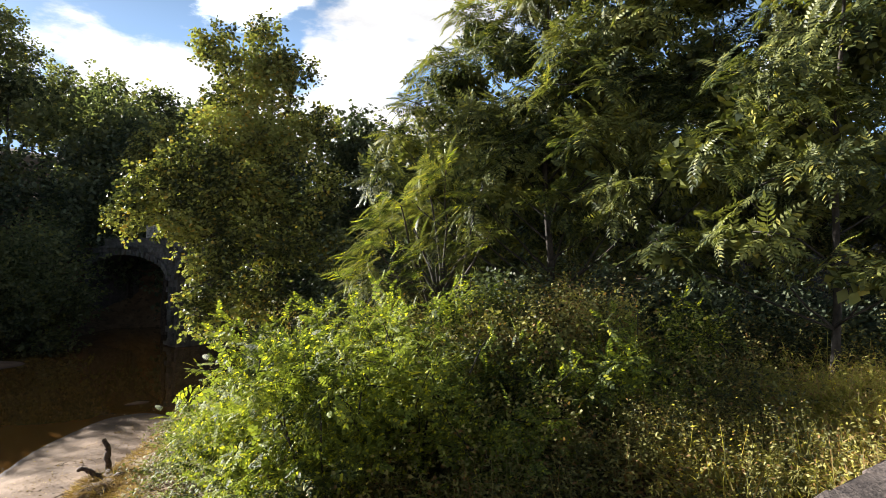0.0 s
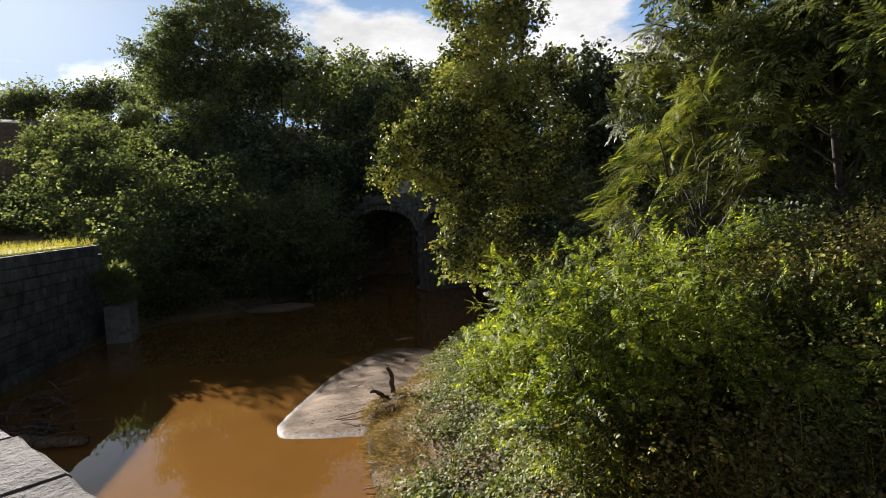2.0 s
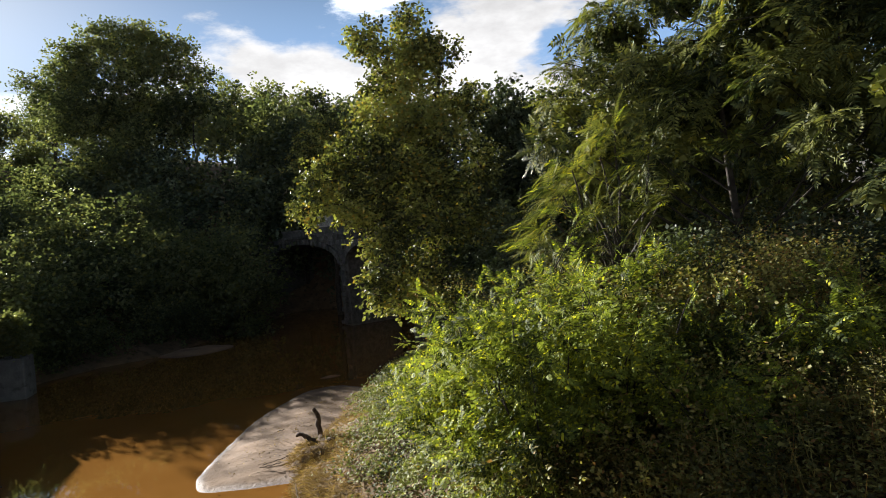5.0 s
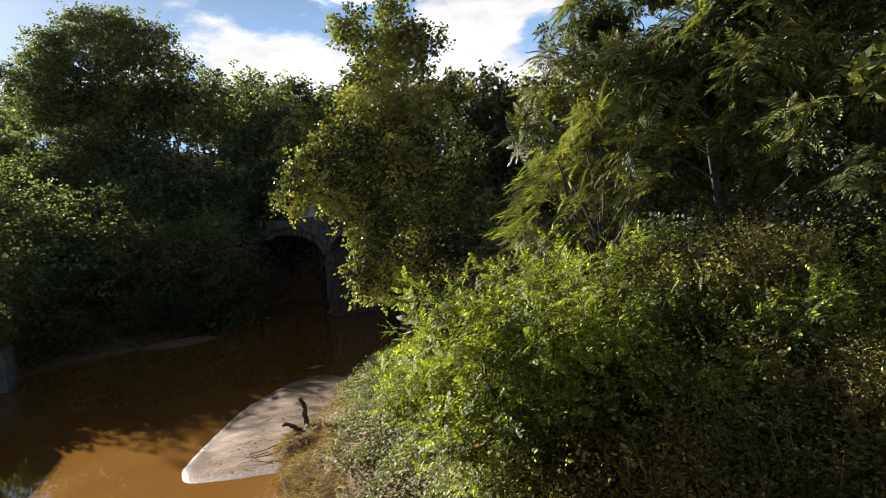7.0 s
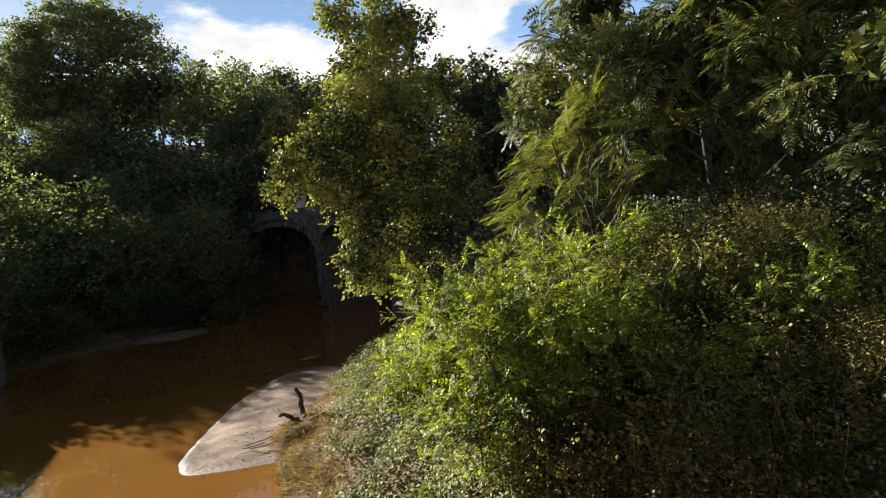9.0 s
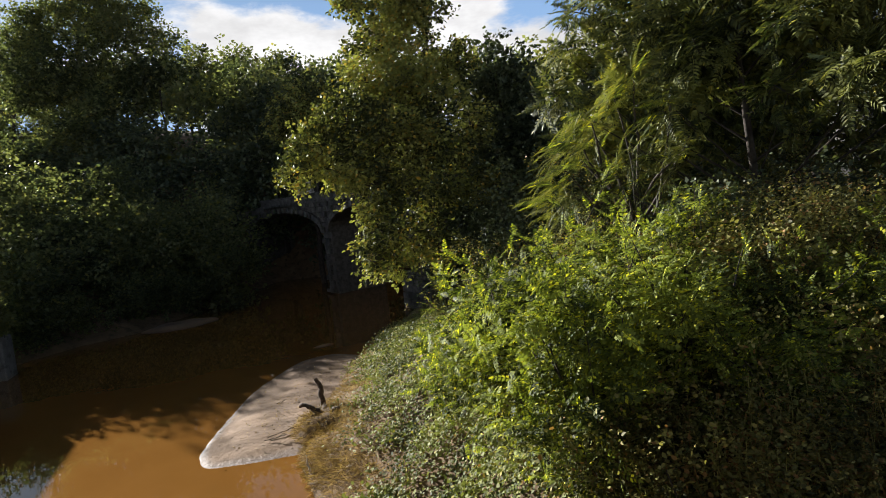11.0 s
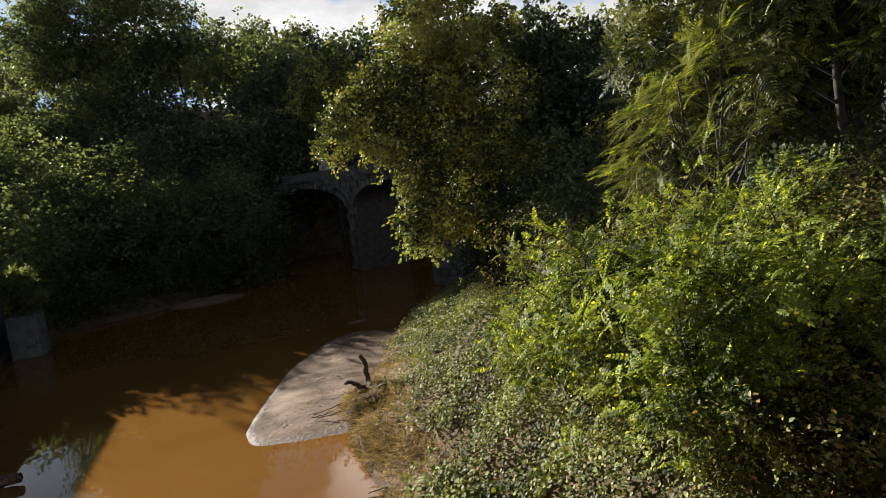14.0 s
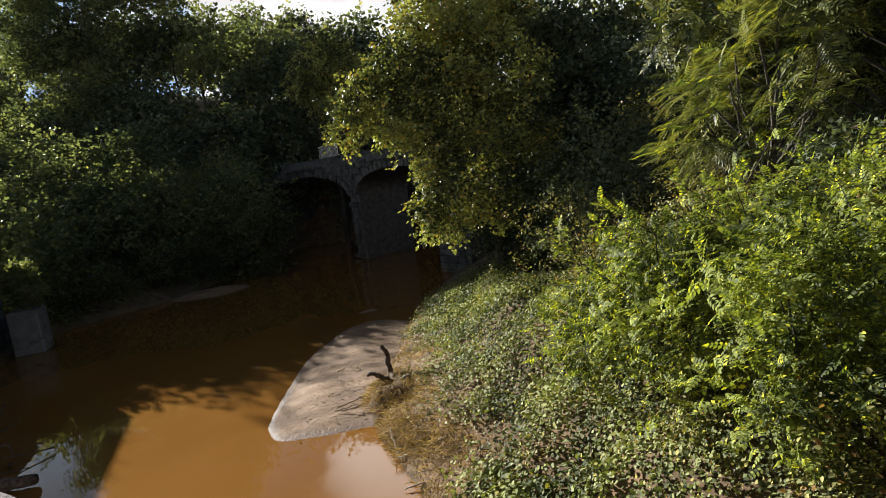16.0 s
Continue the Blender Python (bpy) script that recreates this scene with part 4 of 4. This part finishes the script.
# The tree at (-28.6, 42.8) is added to cover the arch's shaded left side.
for k, (x, y, high, r_) in enumerate(((-35.5, 30.5, 7.6, 3.2), (-35.5, 35, 8.8, 3.4), (-34, 40, 9, 3.4), (-33, 45.5, 10, 3.5), (-28.6, 42.8, 8.6, 3.2), (-41, 34.5, 10.4, 3.6), (-40, 39.5, 11.2, 3.8), (-39.5, 45, 12.5, 4),
                                    (-48, 38.5, 13.2, 4), (-46.5, 44, 14.2, 4.2), (-55, 42.5, 16.2, 4.2), (-53.5, 48, 15.2, 4.0), (-62, 47.5, 19.5, 4.5), (-61, 55, 20.5, 4.6), (-70, 52, 22, 5), (-80, 58, 25, 5.5), (-58, 35, 9, 4), (-66, 39, 12, 4.5), (-72, 33, 10.5, 5), (-80, 44, 15, 5.5))):
    high *= 0.95 if k < 9 else 0.915
    g = zl_(x, y)
    h = high - g
    far_tree("bank_tree", x, y, [(x, y, high - r_ * 0.65, r_ * 0.8, r_ * 0.8, r_ * 0.65), (x - r_ * 0.6, y - 0.2 * r_, g + h * 0.5, r_ * 0.75, r_ * 0.75, h * 0.25), (x + r_ * 0.6, y - 0.3 * r_, g + h * 0.45, r_ * 0.75, r_ * 0.75, h * 0.25), (x, y - 0.5 * r_, g + h * 0.22, r_, r_ * 0.8, h * 0.24)],
             800 if k < 9 else 520, TALL if k > 7 else "leafy green tree at the foot of the far bank", LEAF_FAR, 0.3 if k < 9 else 0.38)
hill = random.Random(21)
for k in range(24):
    x = (-52 + 7 * k if k < 13 else -84 - 9 * (k - 13)) + hill.uniform(-2, 2)
    y = (63 if k < 13 else 96 - 1.5 * (k - 13)) + hill.uniform(-3, 4)
    top_z = float(np.interp(x, [-190, -140, -120, -84, -60, -44, -38, -31, -20, 0, 40], [44, 40, 37, 39.5, 31, 27.0, 26.2, 23.2, 22, 21, 19])) + hill.uniform(-1.2, 0.6)
    g = zl_(x, y)
    h = top_z - g
    w = 1.3 if k < 13 else 1.7
    far_tree("hill_tree", x, y, [(x, y, top_z - 2.6 * w, 3.4 * w, 3.2, 2.7 * w), (x - 2.6 * w, y - 1, top_z - h * 0.38, 3.4 * w, 3.2, 2.8 * w), (x + 2.6 * w, y - 1, top_z - h * 0.42, 3.4 * w, 3.2, 2.8 * w), (x, y - 3, g + h * 0.25, 4.4 * w, 3.2, 3.4 * w)], 280, "rounded leafy tree on the wooded hill", LEAF_FAR, 0.5, 6, 1.1)
for k in range(15):
    x = -56 + 6.2 * k + hill.uniform(-1, 1)
    y = (57 if k < 7 else 53) + hill.uniform(-2, 2)
    g = zl_(x, y)
    h = (19.5 if k < 7 else 15.5) - g + hill.uniform(-1.5, 1.5)
    far_tree("valley_tree", x, y, [(x, y, g + h * 0.78, 3.6, 3.2, h * 0.22), (x - 2.5, y - 1, g + h * 0.5, 3.8, 3, h * 0.24), (x + 2.5, y - 2, g + h * 0.45, 3.8, 3, h * 0.24), (x, y - 2, g + h * 0.2, 4.4, 3, h * 0.22)], 330, "leafy tree behind the far bridge", LEAF_DARK, 0.44, 7, 1.0)
# Dark bushes added where the ground under the trees is only deep shade.
for c, r_ in (((3.0, 13.0, 5.4), (1.5, 1.0, 1.0)), ((5.2, 12.6, 5.3), (1.5, 1.0, 1.0)), ((7.4, 12.8, 5.4), (1.5, 1.0, 1.1)), ((9.8, 13.4, 5.4), (1.6, 1.0, 1.1)), ((12.4, 13.6, 5.5), (1.6, 1.0, 1.1)), ((1.2, 13.6, 5.6), (1.2, 1.0, 1.0)), ((-6.6, 26.6, 3.6), (1.8, 1.3, 1.6)), ((-4.0, 22.5, 4.6), (1.6, 1.4, 1.8)), ((-2.6, 18.5, 5.6), (1.7, 1.5, 2.0))):
    leafy_bush("shade_fill_bush", c, r_, 520, LEAF_DARK, 0.12, "dark green bush added to fill the shade under the trees of the bank", LEAF_PLAIN, "bushes on the near bank", 8, 0.5)
for x, y, rr in ((-33.2, 28.3, 1.8), (-33, 31.5, 2.0), (-31.5, 35, 2.2), (-31, 39, 2.2), (-31.5, 43, 2.4)):
    leafy_bush("bank_bush", (x, y, zl_(x, y) + rr * 0.55), (rr, rr, rr * 0.9), 420, LEAF_FAR, 0.2, "green bush at the foot of the far bank", LEAF_PLAIN, "bushes of the far bank", 10, 0.7)
leafy_bush("wall_bush", (-30.0, 23.7, 3.0), (1.0, 0.9, 1.0), 260, LEAF_FAR, 0.16, "grey-green bush growing against the stone abutment", LEAF_PLAIN, "bushes of the far bank")


# ---------------- creepers, grass, dead stalks ----------------
MOUNDS = ((-1.5, 7.2, 1.3, 1.1), (0.2, 6.4, 1.3, 0.9), (-3.0, 9.3, 1.0, 0.5), (-2.2, 8.2, 1.2, 0.7), (1.4, 7.4, 1.2, 0.4), (-4.2, 11.6, 1.0, 0.35), (-6.5, 18, 1.2, 0.4), (-5.2, 14.8, 1.0, 0.4))


def cover(x, y):
    z = land(x, y)
    for a, b, r, h in MOUNDS:
        z = z + h * np.exp(-((x - a) ** 2 + (y - b) ** 2) / (r * r))
    return z + 0.10 * np.sin(x * 2.9 + y) * np.sin(y * 2.3 - 0.7 * x) + 0.06


def build_creepers():
    n = 215000
    x = rng.uniform(-11, 2, n)
    y = 4.5 + 24 * rng.random(n) ** 1.35
    d = x - shore_right(y)
    edge = 0.75 + 1.35 * np.exp(-((y - 15.5) / 4.6) ** 2) + 0.3 * np.sin(y * 1.1) + 0.3 * np.sin(y * 2.7 + x)
    gaps = np.sin(x * 2.2 + y * 1.4) + np.sin(y * 2.9 - x * 1.1) + rng.normal(0, 0.5, n)
    open_bank = np.clip((x + 1.6) / 1.2, 0, 1) * np.clip((11 - y) / 2.5, 0, 1)
    keep = (d > edge + rng.normal(0, 0.4, n)) & (gaps > -1.5) & (d < 11) & (rng.random(n) > 0.88 * open_bank)
    x, y = x[keep], y[keep]
    e = 0.1
    z = cover(x, y)
    nx, ny = -(cover(x + e, y) - z) / e, -(cover(x, y + e) - z) / e
    nrm = unit(np.stack([nx, ny, np.ones_like(nx)], 1))
    lift = rng.random(len(x)) ** 2 * 0.32
    P = np.stack([x, y, z], 1) + nrm * lift[:, None]
    way = unit(rng.normal(size=(len(x), 3)) * np.array([1, 1, 0.4]) + np.array([-0.3, -0.3, -0.25]))
    up = unit(0.8 * nrm + rng.normal(0, 0.42, nrm.shape) + 0.6 * np.array(SUN_WAY))
    s = 0.05 + 0.05 * rng.random(len(x)) + 0.02 * (np.sin(x * 0.9 + y * 0.7) > 0.2)
    s = s * (0.55 + 0.45 * np.clip((y - 5.5) / 5.0, 0, 1) + 0.2 * rng.random(len(x)))
    near = (y < 10.5) & (rng.random(len(y)) < 0.6)
    V, F = join([(scatter(folded_leaf(0.95, 0.06, 0.15), P[near], way[near], up[near], s[near] * 0.9)), scatter(simple_leaf(0.9), P[~near], way[~near], up[~near], s[~near] * 0.9)])
    tagged(mesh_object("creeper_cover", V, F, LEAF_IVY), "dense green creeper leaves covering the creek bank", "creeper", kind="stuff")


def build_weeds():
    n = 30000
    x, y = rng.uniform(0.5, 13, n), rng.uniform(4.5, 18, n)
    keep = (y > 0.762 * x + 1.3) & (np.sin(x * 1.7 + y) + np.sin(y * 2.2 - x) + rng.normal(0, 0.6, n) > -1.3)
    x, y = x[keep], y[keep]
    tall = 0.25 + 0.25 * np.sin(x * 1.3 + 1) * np.sin(y * 1.1)
    P = np.stack([x, y, land(x, y) + rng.random(len(x)) * np.maximum(tall, 0.1)], 1)
    V, F = scatter(folded_leaf(0.6), P, rng.normal(size=P.shape) * (1, 1, 0.5), rng.normal(0, 0.5, P.shape) + np.array([-0.4, 0.2, 0.8]), 0.04 + 0.06 * rng.random(len(x)))
    tagged(mesh_object("weed_carpet", V, F, LEAF_WEED), "low green weeds covering the ground under the trees", "weeds", kind="stuff")


build_weeds()


def weed_plants(name, count, xs, ys, tall, leaf, mat, label, keep_fn, seed_lean=0.25):
    """Single-stemmed weeds: leaves set all round each stem, smaller towards the tip."""
    each = 24
    x, y = rng.uniform(*xs, count), rng.uniform(*ys, count)
    k = keep_fn(x, y)
    x, y = x[k], y[k]
    n = len(x)
    h = tall * (0.45 + 0.75 * rng.random(n))
    stem = unit(rng.normal(0, seed_lean, (n, 3)) + np.array([-0.12, 0, 1.0]))
    s = rng.random((n, each)) ** 0.75
    base = np.stack([x, y, cover(x, y) - 0.1], 1)
    P = base[:, None] + stem[:, None] * (s * h[:, None])[..., None] + rng.normal(0, 0.045, (n, each, 3))
    way = unit(rng.normal(0, 1, (n, each, 3)) * np.array([1, 1, 0.35]) + np.array([0, 0, -0.1]))
    up = unit(rng.normal(0, 0.5, (n, each, 3)) + np.array([0, 0, 0.8]) + 0.5 * np.array(SUN_WAY))
    size = leaf * (1.25 - 0.75 * s) * (0.7 + 0.6 * rng.random((n, each)))
    V, F = scatter(simple_leaf(0.42), P.reshape(-1, 3), way.reshape(-1, 3), up.reshape(-1, 3), size.ravel())
    Vs, Fs = scatter(blade_template(0.1, 0.4), base, stem, rng.normal(size=(n, 3)), h)
    tagged(mesh_object(name, *join([(V, F), (Vs, Fs)]), mat), label, "weeds", kind="stuff")


def blade_template(bend=0.5, wide=1.0):
    v = np.array([1, wide, 1]) * np.array([[0, 0.016, 0], [0, -0.016, 0], [0.5, -0.014, 0.04], [0.5, 0.014, 0.04], [0.85, -0.008, -bend * 0.15], [0.85, 0.008, -bend * 0.15], [1.05, 0, -bend * 0.45], [1.05, 0.001, -bend * 0.45]])
    return v, np.array([[0, 1, 2, 3], [3, 2, 4, 5], [5, 4, 6, 7]])


def build_blades(name, x, y, mat, size, label, lie=0.6, category="grass", rise=1.0, wide=1.0):
    n = len(x)
    z = land(x, y) + 0.0
    P = np.stack([x, y, z], 1)
    way = unit(rng.normal(0, lie, (n, 3)) * np.array([1, 1, 0.3]) + np.array([0, 0, rise]))
    up = unit(rng.normal(size=(n, 3)))
    V, F = scatter(blade_template(0.8, wide), P, way, up, size * (0.5 + 0.8 * rng.random(n)))
    tagged(mesh_object(name, V, F, mat), label, category, kind="stuff")


build_creepers()
patchy = lambda x, y: (y > 0.762 * x + 1.2) & (np.sin(x * 1.9 + y * 1.3) + np.sin(y * 2.4 - x) + rng.normal(0, 0.6, len(x)) > -0.9)
weed_plants("bank_weeds", 3000, (-1.8, 4.5), (4.6, 10.0), 0.75, 0.085, LEAF_WEED, "leafy olive-green weeds on the sunny bank", patchy)
weed_plants("feathery_weeds", 2800, (2.4, 8.6), (4.2, 10.5), 0.7, 0.085, GRASS, "feathery yellow-green weeds beside the wing wall", patchy, 0.65)
gx, gw = rng.uniform(2.2, 7.0, 4200), 1.0 + 1.5 * rng.random(4200) ** 1.3
build_blades("golden_grass", gx, 0.762 * gx + gw, STRAW, 0.62, "golden dry grass stalks beside the wing wall", 0.8, wide=1.2)
n = 25000
y = np.where(rng.random(n) < 0.7, rng.normal(14.5, 2.6, n), rng.uniform(6, 28, n))
d = np.abs(rng.normal(0.5, 1.0, n))
keep = np.sin(y * 1.9 + d * 2) + rng.normal(0, 0.7, n) > -0.7
build_blades("dead_grass", (shore_right(y) + d)[keep], y[keep], STRAW, 0.22, "matted brown dead grass along the water edge", 1.0, rise=0.12, wide=1.7)
# grass and weeds on top of the bank beside the wing wall
n = 18000
gx = rng.uniform(2.6, 9.0, n)
gy = rng.uniform(2.6, 9.6, n)
keep = (gy > 0.762 * gx + 1.05) & (np.sin(gx * 2.1 + gy) + np.sin(gy * 2.7) + rng.normal(0, 0.6, n) > -1.1)
build_blades("dry_grass", gx[keep], gy[keep], GRASS, 0.44, "tall yellow-green and straw-coloured grass on the bank", 0.75, wide=1.25)
n = 3000
gs, gw = rng.uniform(0, 15, n), 0.3 + 11 * rng.random(n) ** 1.7
gx, gy = -32.16 + 0.522 * gs - 0.853 * gw, 24.34 - 0.853 * gs - 0.522 * gw
V, F = scatter(blade_template(), np.stack([gx, gy, np.full(n, 5.5)], 1), unit(rng.normal(0, 0.5, (n, 3)) + (0, 0, 1)), unit(rng.normal(size=(n, 3))), 0.3 + 0.3 * rng.random(n))
tagged(mesh_object("bank_grass", V, F, GRASS), "sunlit grass on top of the stone abutment", "grass", kind="stuff")


def flowers():
    n = 420
    c = np.array([[3.0, 7.2, 0], [5.2, 8.4, 0], [2.5, 6.3, 0]])[rng.integers(0, 3, n)] + rng.normal(0, 0.3, (n, 3)) * (1, 1, 0)
    c[:, 2] = land(c[:, 0], c[:, 1]) + 0.35 + 0.35 * rng.random(n)
    V, F = scatter(LEAF_PLAIN, c, rng.normal(size=(n, 3)), np.tile([0, 0, 1.0], (n, 1)), 0.014 + 0.016 * rng.random(n))
    tagged(mesh_object("yellow_wildflowers", V, F, PETAL), "small yellow wildflowers among the weeds", "flowers", kind="stuff")


flowers()


# ---------------- driftwood ----------------
def wood(name, runs, label, mat=DRIFT, category="driftwood"):
    base = runs[0][0][0]
    top = holder(name, (base[0], base[1], base[2]), label, category)
    t = Tubes()
    for pts, radii in runs:
        p = np.array(pts, float)
        s = np.linspace(0, len(p) - 1, 4 * len(p))
        q = np.stack([np.interp(s, range(len(p)), p[:, k]) for k in range(3)], 1)
        q[1:-1] += rng.normal(0, 0.012, (len(q) - 2, 3))
        t.add(q, np.interp(s, range(len(p)), radii) * (1 + 0.12 * rng.normal(size=len(q))), 7)
    t.done("branch", mat, top)


wood("drift_stump", [([(-9.75, 17.25, 0.1), (-9.8, 17.3, 0.5), (-9.83, 17.33, 0.9), (-9.86, 17.38, 1.15), (-10.02, 17.42, 1.33)], [0.16, 0.10, 0.085, 0.075, 0.06]),
                     ([(-9.45, 16.6, 0.3), (-9.75, 16.6, 0.62), (-10.0, 16.62, 0.74), (-10.2, 16.64, 0.76), (-10.3, 16.66, 0.68)], [0.12, 0.085, 0.07, 0.06, 0.035]),
                     ([(-9.8, 17.3, 0.45), (-9.6, 16.95, 0.5), (-9.5, 16.6, 0.42)], [0.09, 0.1, 0.11]), ([(-9.5, 16.8, 0.3), (-9.2, 16.6, 0.6), (-8.9, 16.5, 0.7)], [0.1, 0.07, 0.03]),
                     ([(-9.5, 16.7, 0.35), (-9.3, 16.2, 0.42), (-9.0, 15.7, 0.45)], [0.13, 0.09, 0.04]), ([(-9.7, 17.2, 0.3), (-10.0, 17.4, 0.3), (-10.3, 17.6, 0.2)], [0.12, 0.08, 0.04]),
                     ([(-9.8, 17.3, 0.25), (-10.1, 17.1, 0.35), (-10.2, 16.9, 0.22)], [0.07, 0.05, 0.02]), ([(-9.7, 17.0, 0.3), (-10.05, 16.9, 0.42), (-10.15, 16.75, 0.24)], [0.05, 0.04, 0.015])], "dark forked driftwood stump stuck in the sand")
wood("bleached_stick", [([(-7.1, 12.9, 0.6), (-7.5, 12.85, 0.42), (-7.9, 12.9, 0.18), (-8.3, 12.9, 0.12)], [0.035, 0.035, 0.03, 0.02])], "pale bleached stick at the water edge", PALE_WOOD)
wood("bleached_stick", [([(-8.35, 13.2, 0.05), (-8.55, 13.4, 0.35), (-8.6, 13.45, 0.6)], [0.03, 0.025, 0.015])], "pale bleached stick at the water edge", PALE_WOOD)
wood("bleached_stick", [([(-6.9, 11.8, 0.3), (-7.4, 11.9, 0.1), (-7.8, 11.7, 0.05)], [0.03, 0.03, 0.015])], "pale bleached stick at the water edge", PALE_WOOD)
for a, b in (((-10.9, 15.6), (-10.1, 16.9)), ((-10.9, 15.4), (-10.3, 15.7)), ((-12.2, 18.4), (-11.9, 18.7))):
    wood("twig", [([(*a, 0.17), ((a[0] + b[0]) / 2 + 0.1, (a[1] + b[1]) / 2, 0.215), (*b, 0.21)], [0.012, 0.013, 0.008])], "dark twig lying on the sand")


def mound_straw():
    """Dead grass and rootlets matted over the mound."""
    n = 2600
    a, q = rng.uniform(0, 6.3, n), np.sqrt(rng.random(n)) * 1.05
    P = np.stack([-9.3 + q * np.cos(a), 16.5 + 1.15 * q * np.sin(a), 0.57 * (1 - (0.9 * q) ** 3)], 1)
    way = unit(np.stack([np.cos(a), np.sin(a), rng.normal(0, 0.35, n)], 1) + rng.normal(0, 0.6, (n, 3)))
    V, F = scatter(blade_template(0.6, 1.6), P, way, rng.normal(size=(n, 3)), 0.1 + 0.22 * rng.random(n))
    tagged(mesh_object("root_straw", V, F, STRAW), "brown dead grass and rootlets matted on the mound", "dead grass", kind="stuff")


mound_straw()


def debris(cx, cy, count, spread):
    top = holder("debris_pile", (cx, cy, 0), "dark tangle of driftwood and branches in the shade", "debris")
    for i in range(count):
        t = Tubes()
        a = np.array([cx + rng.normal(0, spread), cy + rng.normal(0, spread), rng.uniform(0, 0.25)])
        w = unit(rng.normal(size=3) * (1, 1, 0.35)) * rng.uniform(0.6, 2.0)
        t.limb(a - w / 2, a + w / 2 + (0, 0, 0.15), rng.uniform(0.02, 0.09), 0.012, 0.05, 0.2, 6, 5)
        t.done("branch", DRIFT, top)


debris(-20.3, 12.2, 34, 0.7)
debris(-23.0, 14.0, 24, 0.9)
wood("drift_log", [([(-19.6, 11.3, 0.1), (-18.6, 11.4, 0.2), (-17.4, 11.9, 0.18)], [0.22, 0.2, 0.14])], "thick dark log lying at the shaded water edge", DRIFT, "log")


def sand_litter():
    n = 700
    t = rng.random(n)
    x = np.interp(t, [0, 0.35, 0.7, 1], [-11.3, -11.6, -11.9, -12.2]) + rng.normal(0, 0.6, n)
    y = np.interp(t, [0, 0.35, 0.7, 1], [15.5, 18, 21, 24]) + rng.normal(0, 0.7, n)
    P = np.stack([x, y, np.full(n, 0.235)], 1)
    V, F = scatter(LEAF_PLAIN, P, rng.normal(size=(n, 3)) * (1, 1, 0.15), np.tile([0, 0, 1.0], (n, 1)) + rng.normal(0, 0.25, (n, 3)), 0.03 + 0.06 * rng.random(n))
    tagged(mesh_object("sand_litter", V, F, STRAW), "scattered dead leaves and twig bits on the sand", "litter", kind="stuff")


sand_litter()
